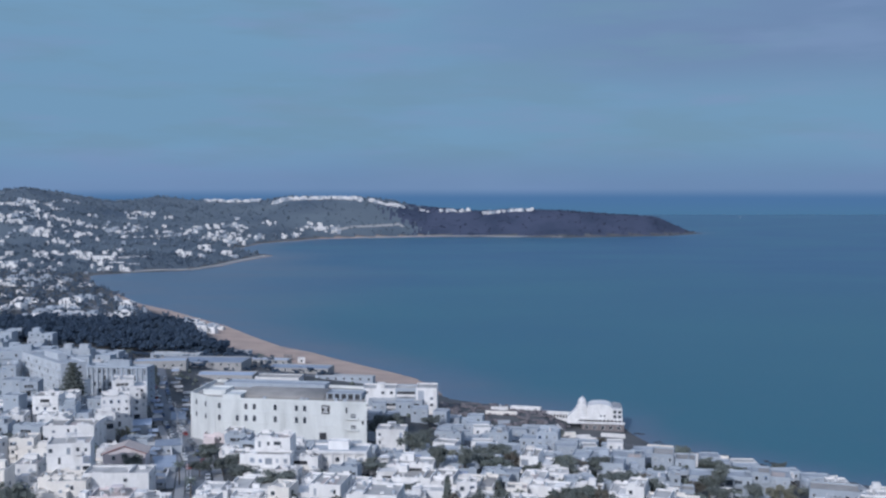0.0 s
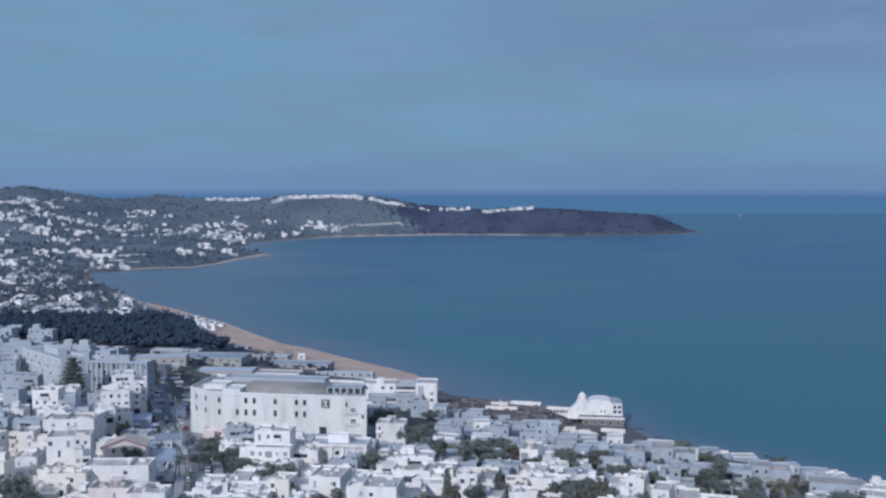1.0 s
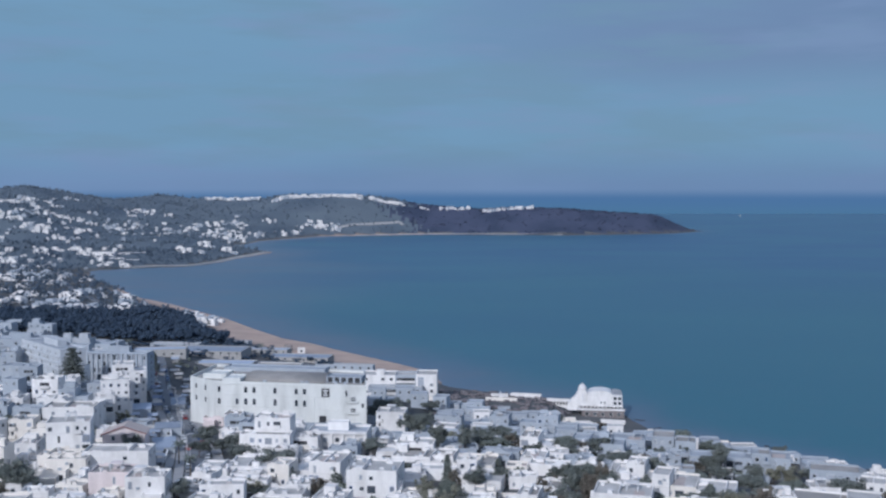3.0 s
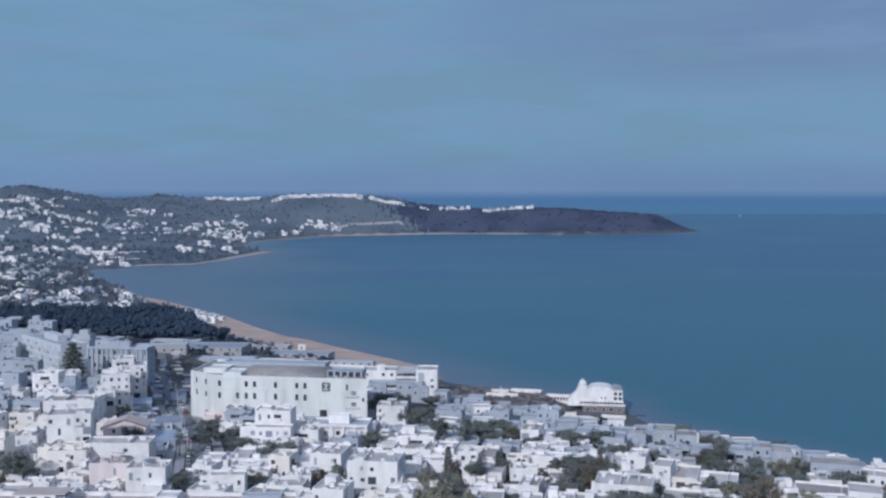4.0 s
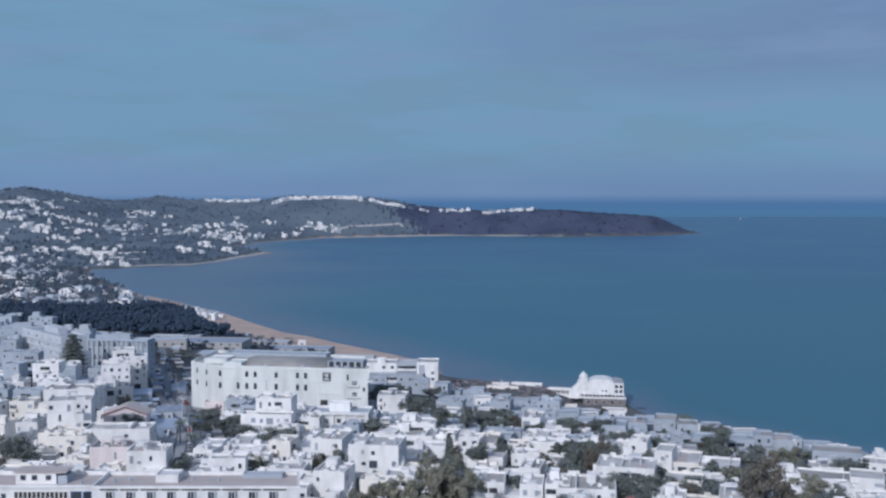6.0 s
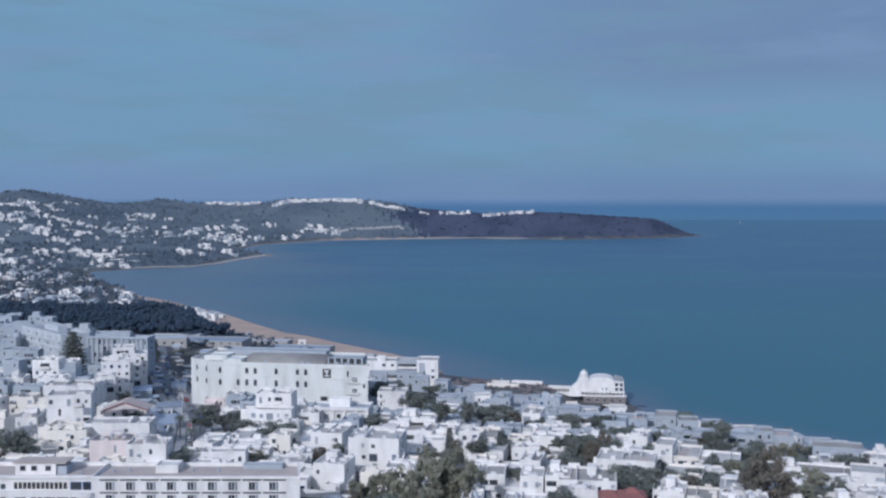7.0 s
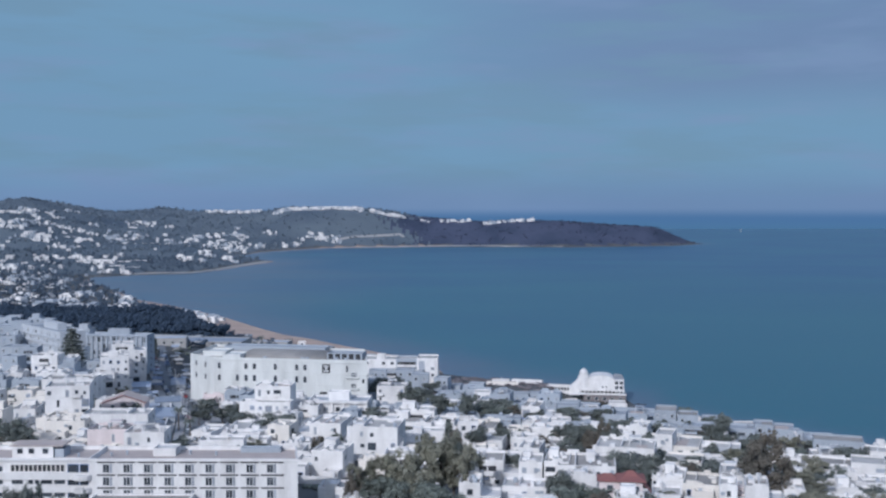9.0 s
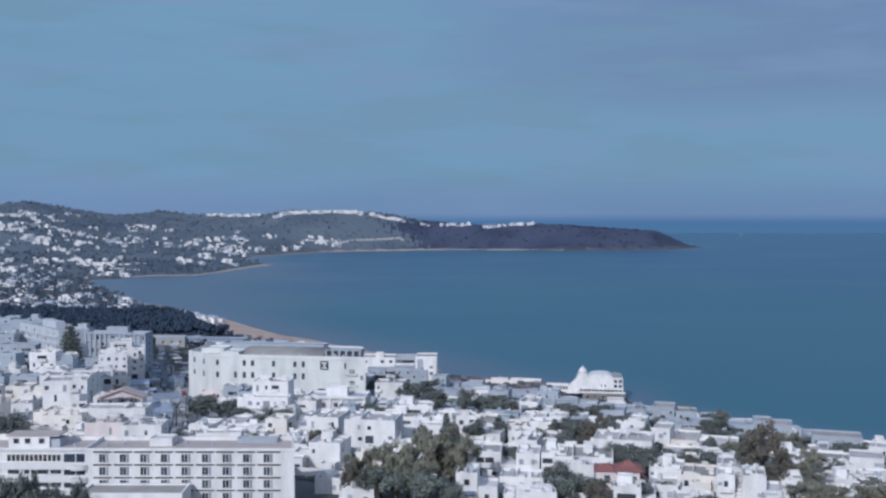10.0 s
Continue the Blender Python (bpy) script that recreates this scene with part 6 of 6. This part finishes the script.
def villa_meshes(kind):
    """Wall, wing and pane of one of four kinds of villa, ten metres wide."""
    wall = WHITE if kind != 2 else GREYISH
    h = (6.4, 6.6, 6.0, 4.2)[kind]
    return {"wall": Shape().tray(-5, 0, 5 if kind in (0, 2) else 1.5, 9, -4, h, 0.25, 0.5).mesh("wall", wall),
            "wing": Shape().tray(1.503 if kind in (1, 3) else -3, 1.0 if kind in (1, 3) else 3.5, 6.5 if kind in (1, 3) else 2, 8, -4, h * (0.55 if kind in (1, 3) else 1.4), 0.25, 0.5).mesh("wing", wall),
            "window": Shape().box(-0.7, -0.08, 0, 0.7, 0.02, 1.5).mesh("window", GLASS)}


VILLAS = [villa_meshes(k) for k in range(4)]
far = ([], [], [])
dice = random.Random(11)


def villa(x, y, size, turn):
    # Grey kind drawn more often, its colour standing for haze over the villas.
    kind = dice.choice((0, 1, 2, 3, 2, 2))
    k = size / 10
    t = thing("villa", x, y, turn, VILLA_WORDS[kind], "villa", "villas round the bay")
    for name in ("wall", "wing"):
        part(name, VILLAS[kind][name], None, t, m=Matrix.Diagonal((k * 1.35, k, 0.38 + 0.28 * k, 1)))
    for cx, z in ((-3.2, 1.2), (0.0, 1.2), (-3.2, 4.0), (-0.2, 4.0)):
        if dice.random() < 0.7 and y < 1250 and not (kind == 3 and z > 3):
            part("window", VILLAS[kind]["window"], None, t, m=pose(cx * k, 0, z * 0.65))


def distant_house(x, y, size, turn):
    joined_house(far, x, y, size * dice.uniform(0.5, 1.6), size * dice.uniform(0.45, 0.75), dice.choice((2.6, 3.4, 5.0, 6.4)) + dice.uniform(-0.4, 0.4), turn, dice, float(ground_z(x, y)))


def village(x, y, wide, deep, n, size):
    """n houses strewn over a patch."""
    for _ in range(n):
        px, py = x + dice.uniform(-0.5, 0.5) * wide, y + dice.uniform(-0.5, 0.5) * deep
        if land_distance(px, py) < 12:
            continue
        (villa if py < 1500 else distant_house)(px, py, size * dice.uniform(0.4, 0.85), dice.uniform(-25, 25))


village(-912, 2358, 108, 165, 52, 15)
village(-812, 2032, 27, 225, 12, 12)
village(-788, 2132, 56, 395, 21, 12)
village(-760, 1882, 40, 15, 7, 12)
village(-697, 1840, 53, 40, 25, 13)
village(-729, 1788, 14, 95, 9, 12)
village(-683, 1970, 47, 170, 8, 10)
village(-640, 1810, 48, 30, 9, 12)
village(-619, 1688, 53, 45, 8, 12)
village(-931, 2702, 57, 215, 8, 12)
village(-817, 2515, 29, 60, 8, 12)
village(-648, 1988, 18, 255, 7, 11)
village(-686, 2215, 53, 140, 15, 13)
village(-751, 2610, 62, 140, 15, 13)
village(-663, 2312, 27, 115, 10, 13)
village(-609, 2210, 29, 500, 15, 13)
village(-560, 1700, 60, 60, 10, 13)
village(-574, 2245, 36, 500, 18, 12)
village(-570, 2485, 26, 120, 10, 14)
village(-542, 2538, 54, 85, 10, 12)
village(-482, 2392, 82, 235, 36, 12)
village(-519, 2722, 9, 85, 3, 13)
village(-488, 2572, 41, 45, 8, 12)
village(-420, 2470, 20, 90, 8, 11)
village(-430, 2652, 35, 45, 6, 11)
village(-413, 1860, 28, 30, 7, 14)
village(-407, 1775, 19, 20, 5, 13)
village(-368, 1848, 24, 25, 6, 14)
village(-430, 1752, 19, 35, 5, 13)
village(-585, 2985, 150, 26, 80, 16)
village(-336, 2868, 240, 24, 142, 16)
village(-172, 2880, 45, 14, 24, 14)
village(-123, 2885, 39, 14, 18, 14)
village(-52, 2882, 30, 12, 4, 13)
village(30, 2884, 79, 12, 22, 11)
village(170, 2852, 142, 12, 38, 11)
village(-303, 2692, 84, 40, 44, 12)
village(-355, 2620, 35, 110, 10, 10)
village(-373, 2530, 13, 30, 4, 10)
village(-517, 1332, 70, 175, 30, 12)
village(-450, 1302, 41, 355, 18, 11)
village(-416, 1038, 27, 103, 16, 13)
village(-359, 971, 26, 78, 23, 13)
village(-383, 1115, 19, 110, 9, 13)
village(-329, 960, 25, 55, 9, 12)
village(-369, 1162, 34, 245, 14, 11)
village(-300, 990, 30, 120, 12, 11)
village(-201, 875, 18, 100, 16, 11)
village(-602, 1552, 82, 195, 14, 12)
village(-580, 1605, 170, 500, 40, 8)
village(-561, 2390, 354, 500, 60, 10)
village(-790, 2100, 150, 420, 45, 11)
village(-700, 1640, 130, 150, 20, 10)
village(-322, 1098, 26, 24, 7, 14)
village(-222, 935, 16, 40, 7, 11)
village(-492, 1545, 60, 130, 14, 14)


def shore_complex():
    """The white terraced complex on the far shore, its wings stepping down to the water."""
    t = thing("seaside_complex", -495, 1668, 0, "large white terraced complex of low wings on the far shore", "hotel", z=2.0)
    blocks = ((-52, -4, 54, 12, 13, 21.0, -3), (4, 42, 48, 10, 10, 17.5, 4), (-20, 22, 26, 12, 8, 16.5, -6), (-16, 8, 18, 12, 6, 13.0, 6),
              (-34, -30, 26, 11, 0, 8.5, -4), (-8, -34, 22, 12, 0, 10.5, -8), (18, -36, 30, 11, 0, 8.5, 3), (40, -24, 14, 10, 0, 7.0, 8))
    for x, y, w, d, z0, z1, turn in blocks:
        if x < -40:
            w = w * 0.9
        wing = part("wing", Shape().tray(-w / 2, 0, w / 2, d, -10, z1 - z0 * 0.25 - 2, 0.3, 0.6), WHITE, t, m=pose(x * 0.8, y, 0, 0, 0, turn))
        part("roof", Shape().box(-w / 2 + 0.32, 0.32, z1 - z0 * 0.25 - 2.65, w / 2 - 0.32, d - 0.32, z1 - z0 * 0.25 - 2.55), ROOF_WHITE, wing)
        for k in range(int(w / 4)):
            part("window", VILLAS[0]["window"], None, wing, m=pose(-w / 2 + 2 + 4 * k, 0, z1 - z0 * 0.25 - 4.8))


shore_complex()
tagged(new("distant_houses", mesh("distant_houses", far[0], far[1], [WHITE, GLASS, GREYISH], far[2])), "white village houses crowding the far hills and ridge", "houses", kind="stuff")


# ---- woods, gardens and scrub ----
rs = np.random.default_rng(3)
woodland("garden_shrubs", np.array(loose), "mound", 40, 0.07, LEAF, "small green shrubs in the gardens between the houses", "shrubs", 1, 3)


def strewn(n, box, keep, h, w):
    x, y = rs.uniform(box[0], box[1], n), rs.uniform(box[2], box[3], n)
    ok = keep(x, y)
    x, y = x[ok], y[ok]
    return np.stack([x, y, rs.uniform(*h, len(x)), rs.uniform(*w, len(x))], 1)


WOOD = [(-480, 930), (-369, 925), (-278, 905), (-237, 925), (-205, 870), (-186, 812), (-158, 760), (-140, 722), (-172, 742), (-202, 730), (-228, 738), (-264, 768), (-300, 790), (-360, 815), (-480, 830)]


def within(ring, x, y):
    hit = np.zeros(x.shape, bool)
    for (ax, ay), (bx, by) in zip(ring, ring[1:] + ring[:1]):
        if ay != by:
            hit ^= ((ay > y) != (by > y)) & (x < (bx - ax) * (y - ay) / (by - ay) + ax)
    return hit


woodland("park_wood", strewn(2300, (-480, -130, 715, 935), lambda x, y: within(WOOD, x, y), (7, 13), (5, 11)), "round", 70, 0.085, LEAF_WOOD, "dense haze-blue wood behind the beach", "wood", 2, 9)
woodland("sea_front_trees", strewn(620, (-215, -70, 640, 790), lambda x, y: (land_distance(x, y) > 62) & (rs.random(len(x)) < np.where((x > -172) & (x < -112) & (y > 700) & (y < 745), 1.0, 0.22)), (3, 6), (5, 9)), "round", 60, 0.07, LEAF_WOOD, "haze-blue trees along the sea front", "trees", 3, 7)
woodland("plain_trees", strewn(4300, (-900, -200, 925, 1750), lambda x, y: (land_distance(x, y) > np.where(y > 1180, 7, 26)) & (np.abs(x) < 0.47 * y), (4, 10), (3.5, 8)), "round", 16, 0.09, PLAIN_LEAF, "haze-toned trees between the villas of the plain", "trees", 4, 4)
woodland("hill_trees", strewn(9500, (-1500, 700, 1700, 3100), lambda x, y: (land_distance(x, y) > 14) & ((x < -100) | (y < 2640)) & (np.abs(x) < 0.47 * y) & ((y < 2450) | (rs.random(len(x)) < 0.85)), (4, 12), (3.5, 9)), "mound", 6, 0.11, SCRUB, "haze-blue scrub and trees covering the hills", "scrub", 5, 2)
woodland("cape_scrub", strewn(900, (-110, 720, 2660, 3050), lambda x, y: land_distance(x, y) > 10, (2, 5), (5, 12)), "mound", 4, 0.1, HEATH, "shade-toned scrub covering the cape", "scrub", 6, 2)
woodland("reef_rocks", strewn(200, (88, 150, 470, 590), lambda x, y: (np.abs(land_distance(x, y) + 2) < 5) & (rs.random(len(x)) < 0.8), (0.3, 0.8), (2.5, 6)), "mound", 0, 0.09, REEF, "dark wet rocks along the shore", "rocks", 8, 2)
woodland("shore_scrub", strewn(320, (-5, 62, 484, 580), lambda x, y: (land_distance(x, y) > 6) & (rs.random(len(x)) < 0.8), (0.6, 1.8), (2.5, 6)), "mound", 30, 0.08, SHORE_SCRUB, "brown dry scrub on the slope above the rocks", "scrub", 7, 3)

# ---- a pale track on the far slope ----
ribbon("track", [(-268, 2695), (-229, 2725), (-187, 2745), (-138, 2770), (-115, 2785), (-103, 2775)], 9.0, CONCRETE, 0.6, "pale dirt track crossing the far hillside", "track")


ribbon("shore", [(-470, 1560), (-440, 1590), (-382, 1614), (-360, 1694), (-351, 1782), (-322, 1940)], 9.0, CONCRETE, 0.5, "pale stony strip along the far shore", "shore")
ribbon("shore", [(-250, 2640), (-150, 2690), (-40, 2738), (90, 2724), (180, 2709), (300, 2690)], 9.0, CONCRETE, 0.5, "pale stony strip below the far hill", "shore")


# ---- palms, boats ----
def frond_mesh():
    """One arching palm leaf with drooping sides."""
    v, f = [], []
    for k in range(7):
        u = k / 6
        x, z, half = 2.6 * u, 0.9 * u - 1.9 * u * u, 0.34 * math.sin(math.pi * min(1, u * 0.9 + 0.08))
        v += [(x, -half, z - half * 0.7), (x, 0, z), (x, half, z - half * 0.7)]
    for k in range(6):
        f += [(3 * k, 3 * k + 1, 3 * k + 4, 3 * k + 3), (3 * k + 1, 3 * k + 2, 3 * k + 5, 3 * k + 4)]
    return mesh("frond", v, f, LEAF)


def palm(x, y, h):
    t = thing("palm_tree", x, y, (x * 31) % 90, "palm tree with grey-green arching fronds", "palm", "palms of the town")
    part("trunk", Shape().lathe([(0.32, -0.5), (0.24, 0.5), (0.2, h * 0.6), (0.22, h), (0.3, h + 0.25)], 9), BARK, t, flat=False)
    for k in range(16):
        part("frond", once("frond", frond_mesh), None, t, m=pose(0, 0, h + 0.15, 0, -38 + 22 * (k % 3), 22.5 * k))


for px, py, ph in ((-79, 330, 6), (-88, 352, 7), (25, 234, 5), (28, 231, 5), (35, 233, 5), (-204, 690, 7), (-120, 700, 6)):
    palm(px, py, ph)


def sailing_boat(x, y, turn):
    t = thing("sailing_boat", x, y, turn, "white sailing boat far out on the bay", "boat", "boats on the bay", z=0.0)
    part("hull", Shape().add([(-5, 0, 1.2), (0, -1.6, 1.1), (4, -1.3, 1.0), (4, 1.3, 1.0), (0, 1.6, 1.1), (-3.5, 0, -0.4), (3.5, -0.7, -0.4), (3.5, 0.7, -0.4)],
                             [(0, 1, 2, 3, 4), (0, 5, 6, 2, 1), (0, 4, 3, 7, 5), (2, 6, 7, 3), (5, 7, 6)]), WHITE, t)
    part("mast", Shape().lathe([(0.12, 1.0), (0.06, 13.0)], 6), IRON, t)
    part("sail", Shape().add([(0.2, -0.03, 2.2), (4.2, -0.03, 2.2), (0.2, -0.03, 12.6), (0.2, 0.03, 2.2), (4.2, 0.03, 2.2), (0.2, 0.03, 12.6)], [(0, 1, 2), (5, 4, 3), (0, 3, 4, 1), (1, 4, 5, 2), (2, 5, 3, 0)]), WHITE, t)


sailing_boat(1236, 4450, 20)
sailing_boat(1530, 4450, 70)
